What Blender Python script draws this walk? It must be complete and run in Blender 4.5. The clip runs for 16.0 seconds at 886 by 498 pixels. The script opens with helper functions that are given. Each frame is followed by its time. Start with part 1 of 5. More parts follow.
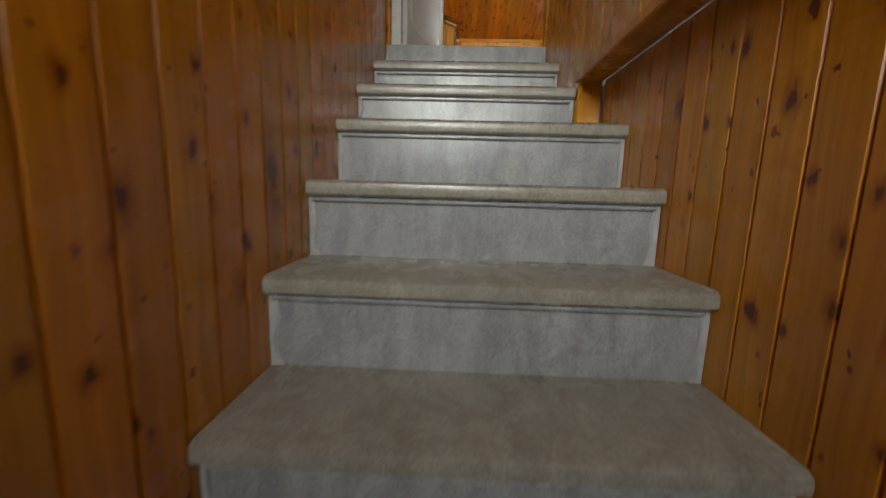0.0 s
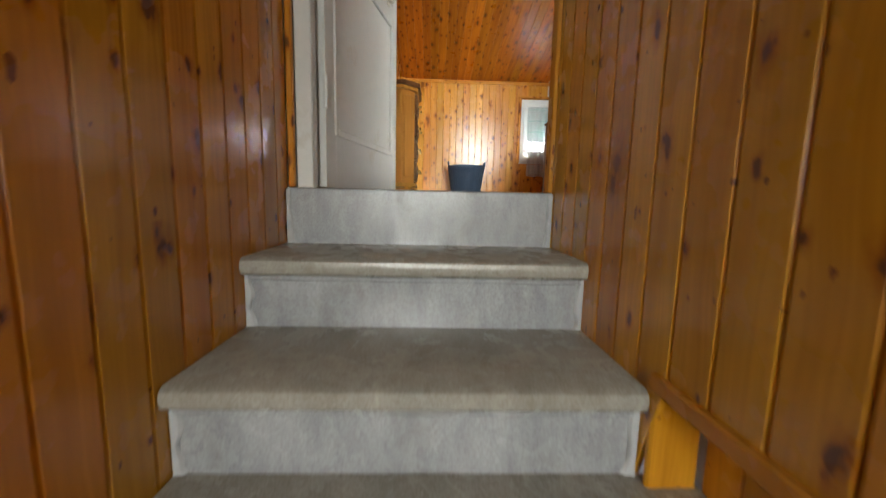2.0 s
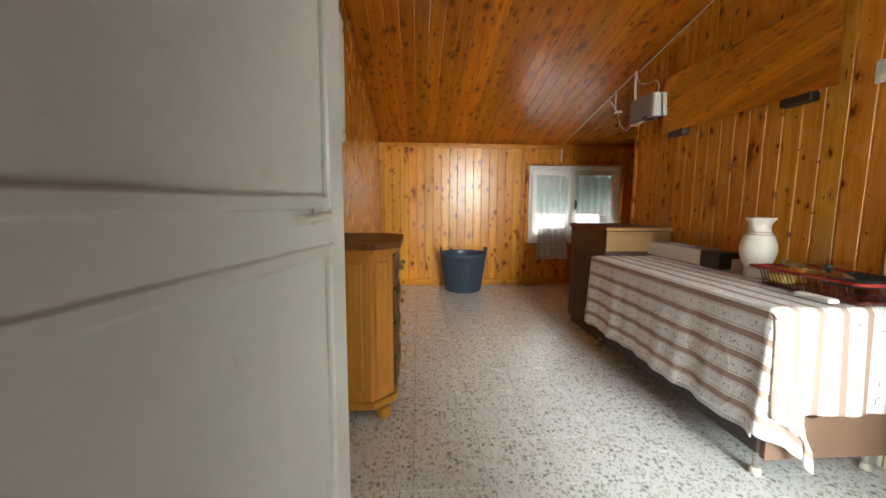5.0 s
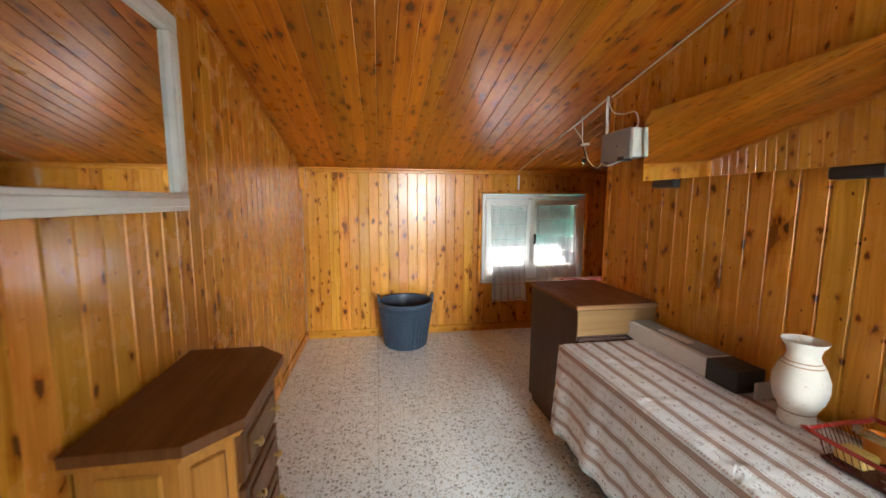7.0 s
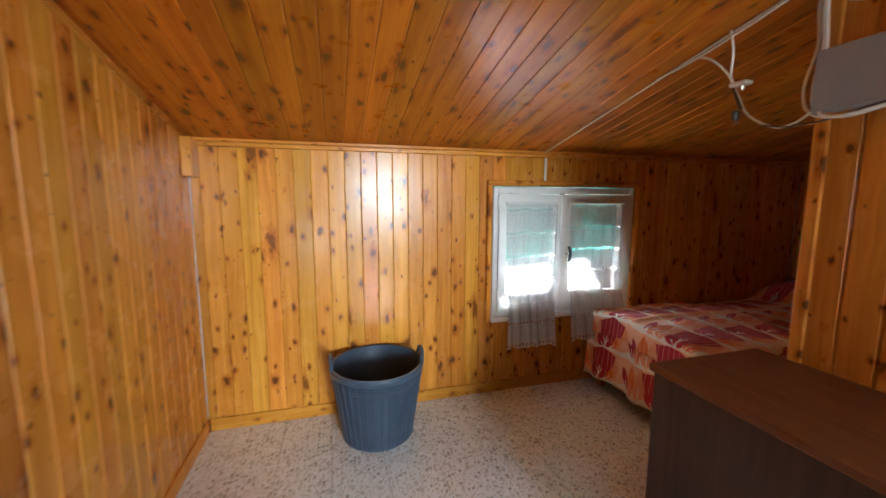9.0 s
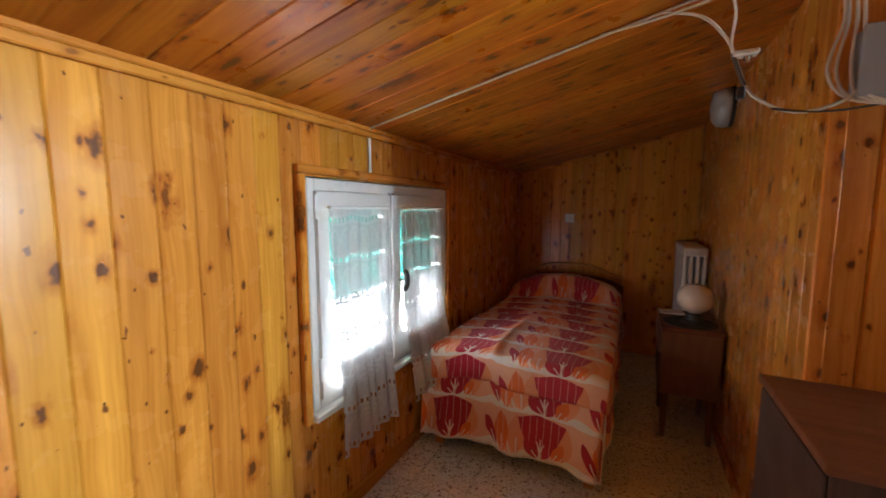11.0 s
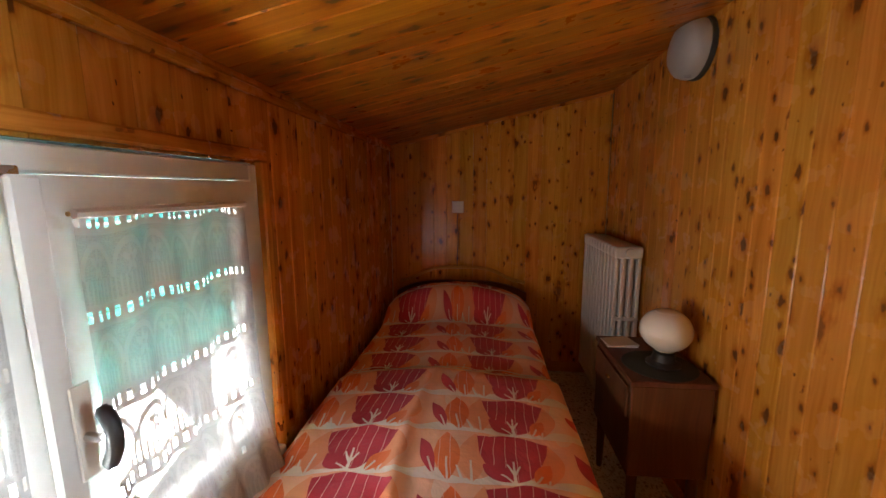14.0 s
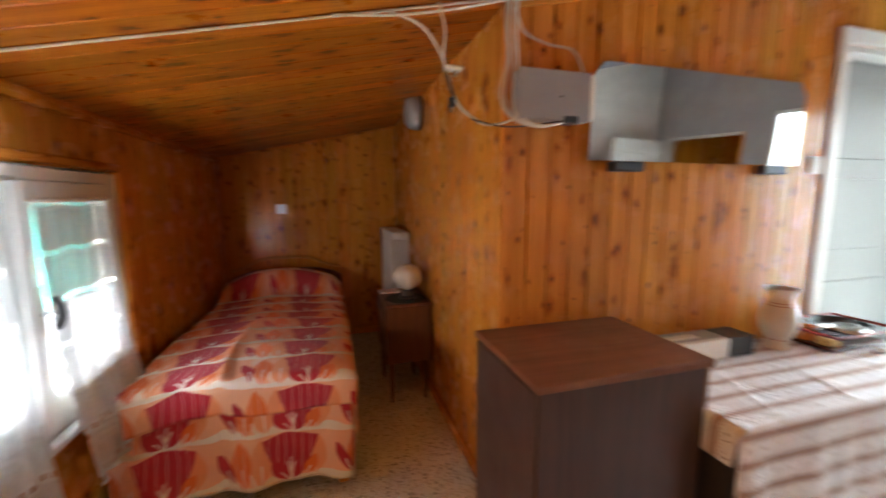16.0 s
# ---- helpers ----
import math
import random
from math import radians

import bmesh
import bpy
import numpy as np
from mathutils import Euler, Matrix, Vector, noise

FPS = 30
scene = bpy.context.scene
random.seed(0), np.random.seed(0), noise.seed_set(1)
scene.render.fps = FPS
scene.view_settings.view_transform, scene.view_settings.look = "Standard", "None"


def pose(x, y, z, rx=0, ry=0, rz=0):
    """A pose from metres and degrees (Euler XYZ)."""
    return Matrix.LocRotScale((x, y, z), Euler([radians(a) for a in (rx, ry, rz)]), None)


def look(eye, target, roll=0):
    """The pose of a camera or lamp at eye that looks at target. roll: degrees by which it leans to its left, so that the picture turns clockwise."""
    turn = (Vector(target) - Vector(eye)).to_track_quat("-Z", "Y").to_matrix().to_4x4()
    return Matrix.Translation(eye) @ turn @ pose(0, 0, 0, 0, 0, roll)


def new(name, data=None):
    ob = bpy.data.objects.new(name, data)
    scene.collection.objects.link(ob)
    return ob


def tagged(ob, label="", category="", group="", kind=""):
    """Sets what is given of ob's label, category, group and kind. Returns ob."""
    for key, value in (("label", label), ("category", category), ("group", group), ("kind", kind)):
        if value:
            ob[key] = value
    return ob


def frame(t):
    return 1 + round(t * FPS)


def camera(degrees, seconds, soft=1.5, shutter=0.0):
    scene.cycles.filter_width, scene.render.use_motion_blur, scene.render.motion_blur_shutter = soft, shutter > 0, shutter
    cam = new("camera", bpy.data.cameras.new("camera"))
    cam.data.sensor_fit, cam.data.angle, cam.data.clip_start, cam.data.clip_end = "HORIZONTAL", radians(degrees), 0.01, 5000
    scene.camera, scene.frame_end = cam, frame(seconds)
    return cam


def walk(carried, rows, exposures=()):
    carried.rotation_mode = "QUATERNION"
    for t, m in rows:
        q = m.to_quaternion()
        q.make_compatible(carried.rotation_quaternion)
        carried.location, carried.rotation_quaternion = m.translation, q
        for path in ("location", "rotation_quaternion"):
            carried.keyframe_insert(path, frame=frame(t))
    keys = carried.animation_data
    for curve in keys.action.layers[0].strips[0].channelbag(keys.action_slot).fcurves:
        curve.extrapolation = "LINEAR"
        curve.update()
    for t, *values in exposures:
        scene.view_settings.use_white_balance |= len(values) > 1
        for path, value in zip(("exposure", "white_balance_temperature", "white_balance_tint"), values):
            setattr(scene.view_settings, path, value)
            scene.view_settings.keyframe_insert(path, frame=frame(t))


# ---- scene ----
cam = camera(98.1, 16.0, soft=1.45, shutter=0.4)
PATH = [
    (0, (0.161, 0.116, -0.774), (0.095, 2.091, -1.082), 1.6),
    (0.5, (0.202, 0.35, -0.619), (0.243, 2.328, -0.908), 1.1),
    (1, (0.191, 0.583, -0.435), (0.255, 2.565, -0.695), 0.5),
    (1.5, (0.208, 0.81, -0.224), (0.269, 2.793, -0.481), 1.2),
    (2, (0.212, 1.079, -0.025), (0.278, 3.061, -0.286), 1.3),
    (2.5, (0.165, 1.256, 0.161), (0.235, 3.237, -0.1), 1.1),
    (3, (0.182, 1.464, 0.31), (0.264, 3.446, 0.057), 1.3),
    (3.5, (0.184, 1.676, 0.454), (0.258, 3.66, 0.211), 0.7),
    (4, (0.168, 1.913, 0.627), (0.260, 3.897, 0.392), 0.7),
    (4.5, (0.221, 2.119, 0.81), (0.317, 4.103, 0.576), 0.6),
    (5, (0.195, 2.329, 0.974), (0.322, 4.311, 0.741), 0.3),
    (5.2, (0.188, 2.398, 1.023), (0.374, 4.374, 0.777), 0.4),
    (7.3, (0.481, 3.182, 1.361), (0.834, 5.136, 1.116), 0.2),
    (7.5, (0.484, 3.271, 1.361), (0.854, 5.22, 1.109), 0.2),
    (8, (0.475, 3.63, 1.335), (0.853, 5.577, 1.077), 0.2),
    (8.2, (0.473, 3.792, 1.342), (0.848, 5.74, 1.086), 0.1),
    (10.3, (0.525, 5.502, 1.318), (1.904, 6.936, 1.105), 0.2),
    (10.5, (0.521, 5.597, 1.307), (2.049, 6.871, 1.107), 0.1),
    (11, (0.493, 5.817, 1.316), (2.269, 6.712, 1.109), 0.0),
    (11.5, (0.644, 5.945, 1.309), (2.551, 6.508, 1.093), -0.2),
    (12, (0.971, 6.024, 1.311), (2.917, 6.425, 1.087), -0.1),
    (12.5, (1.236, 6.089, 1.291), (3.182, 6.476, 1.041), -0.1),
    (13, (1.49, 6.191, 1.318), (3.442, 6.521, 1.035), 0.4),
    (13.5, (1.579, 6.233, 1.335), (3.539, 6.494, 1.034), 0.1),
    (14, (1.552, 6.221, 1.357), (3.518, 6.421, 1.049), -0.3),
    (14.5, (1.33, 6.178, 1.342), (3.304, 6.306, 1.05), -0.0),
    (15, (1.029, 6.09, 1.337), (3.007, 6.173, 1.056), -0.0),
    (15.5, (0.769, 6.06, 1.322), (2.75, 5.999, 1.051), 0.0),
    (15.7, (0.713, 6.041, 1.31), (2.688, 5.839, 1.068), -0.4),
    (15.9, (0.624, 5.973, 1.293), (2.573, 5.59, 1.063), -0.1),
    (16, (0.6, 5.979, 1.325), (2.502, 5.421, 1.06), -0.2),
]
walk(cam, [(t, look(eye, target, lean)) for t, eye, target, lean in PATH], [
    (0.0, 0.75, 6700, 10), (0.5, 0.7, 6700, 10), (1.0, 0.75, 6700, 10), (2.0, 1.15, 6700, 10), (3.5, 1.4, 6700, 10), (4.0, 1.2, 6900, 10), (4.5, 1.0, 7000, 12),
    (5.0, 0.75, 7200, 12), (5.2, 0.75, 7200, 12), (7.3, 1.15, 6500, 10), (10.3, 1.1, 6000, 10), (11.0, 1.2, 6000, 10), (12.0, 1.55, 6300, 10), (12.5, 1.75, 6500, 10),
    (13.0, 1.75, 6500, 10), (14.0, 1.85, 6500, 10), (15.0, 1.85, 6300, 10), (16.0, 1.9, 6200, 10),
])

# ---- light and air ----
world = bpy.data.worlds.new("world")
world.use_nodes = True
scene.world = world
wn = world.node_tree
sky = wn.nodes.new("ShaderNodeTexSky")
sky.sky_type, sky.sun_disc = "NISHITA", False
sky.sun_elevation, sky.sun_rotation = radians(58), radians(20)
wn.links.new(sky.outputs[0], wn.nodes["Background"].inputs[0])
wn.nodes["Background"].inputs[1].default_value = 0.12

sun_data = bpy.data.lights.new("sun", "SUN")
sun_data.energy, sun_data.angle, sun_data.color = 4.0, radians(0.5), (1.0, 0.95, 0.88)
sun = new("sun", sun_data)
sun.matrix_world = look((2.0 + 5.1, 7.0 + 14.0, 24.0), (2.0, 7.0, 0.0))


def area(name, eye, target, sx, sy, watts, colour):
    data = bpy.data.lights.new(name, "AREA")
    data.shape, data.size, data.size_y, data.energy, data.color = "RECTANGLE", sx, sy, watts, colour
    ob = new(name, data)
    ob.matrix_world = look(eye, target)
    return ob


# daylight in the loggia's window, beside the stair door
area("loggia_daylight", (2.25, -2.66, 1.62), (1.30, 2.5, 0.90), 2.6, 1.5, 600.0, (0.80, 0.93, 1.0))
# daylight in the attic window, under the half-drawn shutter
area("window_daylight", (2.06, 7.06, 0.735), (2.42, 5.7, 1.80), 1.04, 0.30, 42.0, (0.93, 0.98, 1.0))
# added fill lamp behind the start, brightens the steps; no window known there
area("stairwell_fill", (0.06, -1.55, 0.32), (0.36, 1.9, -0.35), 0.50, 0.75, 4.8, (0.95, 1.0, 0.95)).data.spread = radians(70)


# ---- materials ----
def nodes_of(name):
    m = bpy.data.materials.new(name)
    m.use_nodes = True
    t = m.node_tree
    return m, t, t.nodes["Principled BSDF"]


class Net:
    """Short hand for building node trees."""

    def __init__(self, tree):
        self.t = tree

    def put(self, value, socket):
        if hasattr(value, "is_output"):
            self.t.links.new(value, socket)
        else:
            socket.default_value = value

    def math(self, op, a, b=0.0, c=None, clamp=False):
        n = self.t.nodes.new("ShaderNodeMath")
        n.operation, n.use_clamp = op, clamp
        self.put(a, n.inputs[0]), self.put(b, n.inputs[1])
        if c is not None:
            self.put(c, n.inputs[2])
        return n.outputs[0]

    def xyz(self, x, y, z=0.0):
        n = self.t.nodes.new("ShaderNodeCombineXYZ")
        for i, v in enumerate((x, y, z)):
            self.put(v, n.inputs[i])
        return n.outputs[0]

    def split(self, v):
        n = self.t.nodes.new("ShaderNodeSeparateXYZ")
        self.put(v, n.inputs[0])
        return n.outputs[0], n.outputs[1], n.outputs[2]

    def coords(self, which="Object"):
        return self.t.nodes.new("ShaderNodeTexCoord").outputs[which]

    def noise(self, v, scale, detail=3.0, rough=0.55, distort=0.0):
        n = self.t.nodes.new("ShaderNodeTexNoise")
        self.put(v, n.inputs["Vector"])
        n.inputs["Scale"].default_value, n.inputs["Detail"].default_value = scale, detail
        n.inputs["Roughness"].default_value, n.inputs["Distortion"].default_value = rough, distort
        return n.outputs[0]

    def voronoi(self, v, scale, feature="F1", flat=False, random=1.0):
        n = self.t.nodes.new("ShaderNodeTexVoronoi")
        n.voronoi_dimensions, n.feature = ("2D" if flat else "3D"), feature
        self.put(v, n.inputs["Vector"])
        n.inputs["Scale"].default_value, n.inputs["Randomness"].default_value = scale, random
        return n.outputs

    def ramp(self, x, stops):
        n = self.t.nodes.new("ShaderNodeValToRGB")
        self.put(x, n.inputs[0])
        e = n.color_ramp.elements
        while len(e) < len(stops):
            e.new(0.5)
        for el, (p, c) in zip(e, stops):
            el.position, el.color = p, (*c, 1) if len(c) == 3 else c
        return n.outputs[0]

    def grey(self, x, a, b, lo=0.0, hi=1.0):
        n = self.t.nodes.new("ShaderNodeMapRange")
        self.put(x, n.inputs[0])
        for i, v in enumerate((a, b, lo, hi)):
            n.inputs[i + 1].default_value = v
        return n.outputs[0]

    def mix(self, f, a, b, how="MIX"):
        n = self.t.nodes.new("ShaderNodeMix")
        n.data_type, n.blend_type = "RGBA", how
        self.put(f, n.inputs[0])
        self.put((*a, 1) if isinstance(a, tuple) and len(a) == 3 else a, n.inputs[6])
        self.put((*b, 1) if isinstance(b, tuple) and len(b) == 3 else b, n.inputs[7])
        return n.outputs[2]

    def bump(self, h, strength, distance, bsdf):
        n = self.t.nodes.new("ShaderNodeBump")
        n.inputs["Strength"].default_value, n.inputs["Distance"].default_value = strength, distance
        self.put(h, n.inputs["Height"])
        self.t.links.new(n.outputs[0], bsdf.inputs["Normal"])

    def random(self):
        a = self.t.nodes.new("ShaderNodeObjectInfo").outputs["Random"]
        b = self.t.nodes.new("ShaderNodeNewGeometry").outputs["Random Per Island"]
        return self.math("FRACT", self.math("ADD", a, b))


def knotty(name, along, light, dark, knots=1.0, rough=0.24, coat=0.0, spread=0.24, slim=5.2, more=0.0, big=1.0):
    """Varnished pine with its grain along one axis: streaks, growth figure, dark oval knots, board to board change."""
    m, t, b = nodes_of(name)
    n = Net(t)
    x, y, z = n.split(n.coords())
    u, g = {"z": (n.math("ADD", x, y), z), "y": (n.math("ADD", x, n.math("MULTIPLY", z, 0.0)), y), "x": (n.math("ADD", y, z), x)}[along]
    r = n.random()
    u = n.math("ADD", u, n.math("MULTIPLY", r, 13.7))
    g = n.math("ADD", g, n.math("MULTIPLY", r, 31.3))
    wob = n.noise(n.xyz(n.math("MULTIPLY", u, 6.0), n.math("MULTIPLY", g, 2.5)), 1.0, 2.0)
    uw = n.math("ADD", u, n.math("MULTIPLY", n.math("SUBTRACT", wob, 0.5), 0.05))
    streak = n.noise(n.xyz(n.math("MULTIPLY", uw, 120.0), n.math("MULTIPLY", g, 3.0)), 1.0, 4.0, 0.6)
    figure = n.noise(n.xyz(n.math("MULTIPLY", uw, 26.0), n.math("MULTIPLY", g, 0.9)), 1.0, 2.0)
    broad = n.noise(n.xyz(n.math("MULTIPLY", u, 3.0), n.math("MULTIPLY", g, 1.3)), 1.0, 2.0)
    v = n.math("ADD", n.math("MULTIPLY", streak, 0.45), n.math("MULTIPLY", figure, 0.55))
    v = n.grey(v, 0.33, 0.68)
    col = n.mix(v, dark, light)
    col = n.mix(n.grey(broad, 0.35, 0.7, 0.0, 0.35), col, n.mix(1.0, col, (0.95, 0.80, 0.6), "MULTIPLY"))
    shade = n.t.nodes.new("ShaderNodeHueSaturation")
    n.put(n.math("ADD", 1.0 - spread / 2, n.math("MULTIPLY", n.math("FRACT", n.math("MULTIPLY", r, 7.13)), spread)), shade.inputs["Value"])
    n.put(n.math("ADD", 0.492, n.math("MULTIPLY", n.math("FRACT", n.math("MULTIPLY", r, 17.9)), 0.016)), shade.inputs["Hue"])
    n.put(col, shade.inputs["Color"])
    col = shade.outputs[0]
    # knots: oval, unequal, with a darker heart and a stained halo
    jig = n.noise(n.xyz(n.math("MULTIPLY", u, 55.0), n.math("MULTIPLY", g, 22.0)), 1.0, 2.0)
    for across, lengthwise, some, inner in ((8.6, slim, 0.40, 1.0), (14.5, slim * 1.7, 0.72, 0.9), (5.3, slim * 0.36, 0.80, 0.7)):
        vo = n.voronoi(n.xyz(n.math("ADD", n.math("MULTIPLY", u, across), n.math("MULTIPLY", g, 0.25 * lengthwise if across < 6 else 0.0)), n.math("MULTIPLY", g, lengthwise)), 1.0, flat=True)
        cr, cg, _ = n.split(vo["Color"])
        size = n.math("MULTIPLY", n.math("ADD", 0.20 * big, n.math("MULTIPLY", cg, 0.85 * big)), n.math("GREATER_THAN", cr, some - more))
        near = n.math("DIVIDE", n.math("ADD", vo["Distance"], n.math("MULTIPLY", n.math("SUBTRACT", jig, 0.5), 0.36)), n.math("ADD", size, 0.02))
        heart = n.grey(near, 0.08, 0.125, inner * knots, 0.0)
        halo = n.grey(near, 0.09, 0.30, 0.75 * knots, 0.0)
        col = n.mix(halo, col, n.mix(1.0, col, (0.56, 0.31, 0.15), "MULTIPLY"))
        col = n.mix(heart, col, (0.125, 0.042, 0.010))
    n.put(col, b.inputs["Base Color"])
    n.put(n.grey(n.noise(n.coords(), 9.0, 3.0), 0.3, 0.7, rough - 0.06, rough + 0.08), b.inputs["Roughness"])
    b.inputs["Coat Weight"].default_value, b.inputs["Coat Roughness"].default_value = coat, 0.2
    b.inputs["Specular IOR Level"].default_value = 0.2
    n.bump(n.math("ADD", n.math("MULTIPLY", streak, 0.5), n.math("MULTIPLY", broad, 1.5)), 0.14, 0.002, b)
    return m


def plain(name, colour, rough=0.5, metal=0.0, vary=0.12, scale=6.0, bump=0.15, coat=0.0, worn=None):
    """Paint, plastic, metal or stone with two scales of variation; worn: a second colour that shows in patches."""
    m, t, b = nodes_of(name)
    n = Net(t)
    c = n.coords()
    a, f = n.noise(c, scale, 4.0), n.noise(c, scale * 14, 3.0)
    k = n.grey(n.math("ADD", n.math("MULTIPLY", a, 0.7), n.math("MULTIPLY", f, 0.3)), 0.3, 0.7)
    col = n.mix(k, tuple(v * (1 - vary) for v in colour), tuple(min(v * (1 + vary), 0.95) for v in colour))
    if worn:
        col = n.mix(n.grey(n.noise(c, scale * 2.2, 5.0, 0.7), 0.60, 0.70), col, worn)
    n.put(col, b.inputs["Base Color"])
    n.put(n.grey(a, 0.3, 0.7, max(rough - 0.07, 0.02), min(rough + 0.07, 1)), b.inputs["Roughness"])
    b.inputs["Metallic"].default_value, b.inputs["Coat Weight"].default_value = metal, coat
    if bump:
        n.bump(f, bump, 0.002, b)
    return m


def terrazzo(name):
    m, t, b = nodes_of(name)
    n = Net(t)
    x, y, z = n.split(n.coords())
    r = n.random()
    v = n.xyz(n.math("ADD", x, n.math("MULTIPLY", r, 5.3)), n.math("ADD", y, n.math("MULTIPLY", r, 9.1)))
    v = n.xyz(*n.split(v)[:2])
    wx, wy, _ = n.split(v)
    jig = n.noise(v, 60.0, 2.0)
    big = n.voronoi(v, 46.0, flat=True)
    small = n.voronoi(v, 105.0, flat=True)
    tiny = n.noise(v, 420.0, 2.0)
    br, bg, _ = n.split(big["Color"])
    sr, sg, _ = n.split(small["Color"])
    base = n.mix(n.grey(tiny, 0.35, 0.65), (0.76, 0.785, 0.78), (0.88, 0.905, 0.90))
    big_in = n.math("MULTIPLY", n.math("LESS_THAN", n.math("ADD", big["Distance"], n.math("MULTIPLY", jig, 0.35)), 0.56), n.math("GREATER_THAN", br, 0.72))
    small_in = n.math("MULTIPLY", n.math("LESS_THAN", small["Distance"], 0.42), n.math("GREATER_THAN", sr, 0.68))
    chip = n.ramp(bg, [(0.0, (0.30, 0.295, 0.27)), (0.35, (0.44, 0.44, 0.41)), (0.6, (0.52, 0.51, 0.46)), (0.8, (0.62, 0.60, 0.55)), (1.0, (0.75, 0.73, 0.68))])
    fine = n.ramp(sg, [(0.0, (0.32, 0.31, 0.29)), (0.4, (0.48, 0.47, 0.44)), (0.7, (0.68, 0.65, 0.58)), (1.0, (0.45, 0.36, 0.26))])
    col = n.mix(small_in, base, fine)
    col = n.mix(big_in, col, chip)
    dirt = n.noise(n.coords(), 2.3, 5.0, 0.65)
    col = n.mix(n.grey(dirt, 0.45, 0.75, 0.0, 0.45), col, n.mix(1.0, col, (0.88, 0.82, 0.74), "MULTIPLY"))
    n.put(col, b.inputs["Base Color"])
    n.put(n.grey(n.noise(n.coords(), 5.0, 4.0), 0.3, 0.7, 0.15, 0.32), b.inputs["Roughness"])
    b.inputs["Specular IOR Level"].default_value = 0.55
    return m


def stair_stone(name, light, dark, speck):
    m, t, b = nodes_of(name)
    n = Net(t)
    c = n.coords()
    x, y, z = n.split(c)
    streak = n.noise(n.xyz(n.math("MULTIPLY", x, 3.0), y, n.math("MULTIPLY", z, 0.8)), 6.0, 5.0, 0.65)
    fine = n.noise(c, 160.0, 3.0, 0.7)
    blot = n.noise(c, 9.0, 4.0, 0.7, 0.6)
    col = n.mix(n.grey(streak, 0.32, 0.68), dark, light)
    col = n.mix(n.grey(blot, 0.56, 0.70, 0.0, 0.5), col, n.mix(1.0, col, (0.62, 0.58, 0.50), "MULTIPLY"))
    col = n.mix(n.grey(fine, 0.42, 0.62, 0.0, speck), col, n.mix(1.0, col, (0.42, 0.37, 0.29), "MULTIPLY"))
    n.put(col, b.inputs["Base Color"])
    n.put(n.grey(blot, 0.3, 0.7, 0.17, 0.36), b.inputs["Roughness"])
    n.bump(fine, 0.25, 0.002, b)
    return m


def glass(name, tint=(1, 1, 1)):
    m, t, b = nodes_of(name)
    b.inputs["Base Color"].default_value = (*tint, 1)
    b.inputs["Transmission Weight"].default_value, b.inputs["Roughness"].default_value, b.inputs["IOR"].default_value = 1.0, 0.0, 1.45
    return m


def mirror_glass(name):
    m, t, b = nodes_of(name)
    n = Net(t)
    b.inputs["Metallic"].default_value = 1.0
    b.inputs["Base Color"].default_value = (0.80, 0.82, 0.81, 1)
    n.put(n.grey(n.noise(n.coords(), 4.0, 4.0), 0.4, 0.75, 0.015, 0.07), b.inputs["Roughness"])
    return m


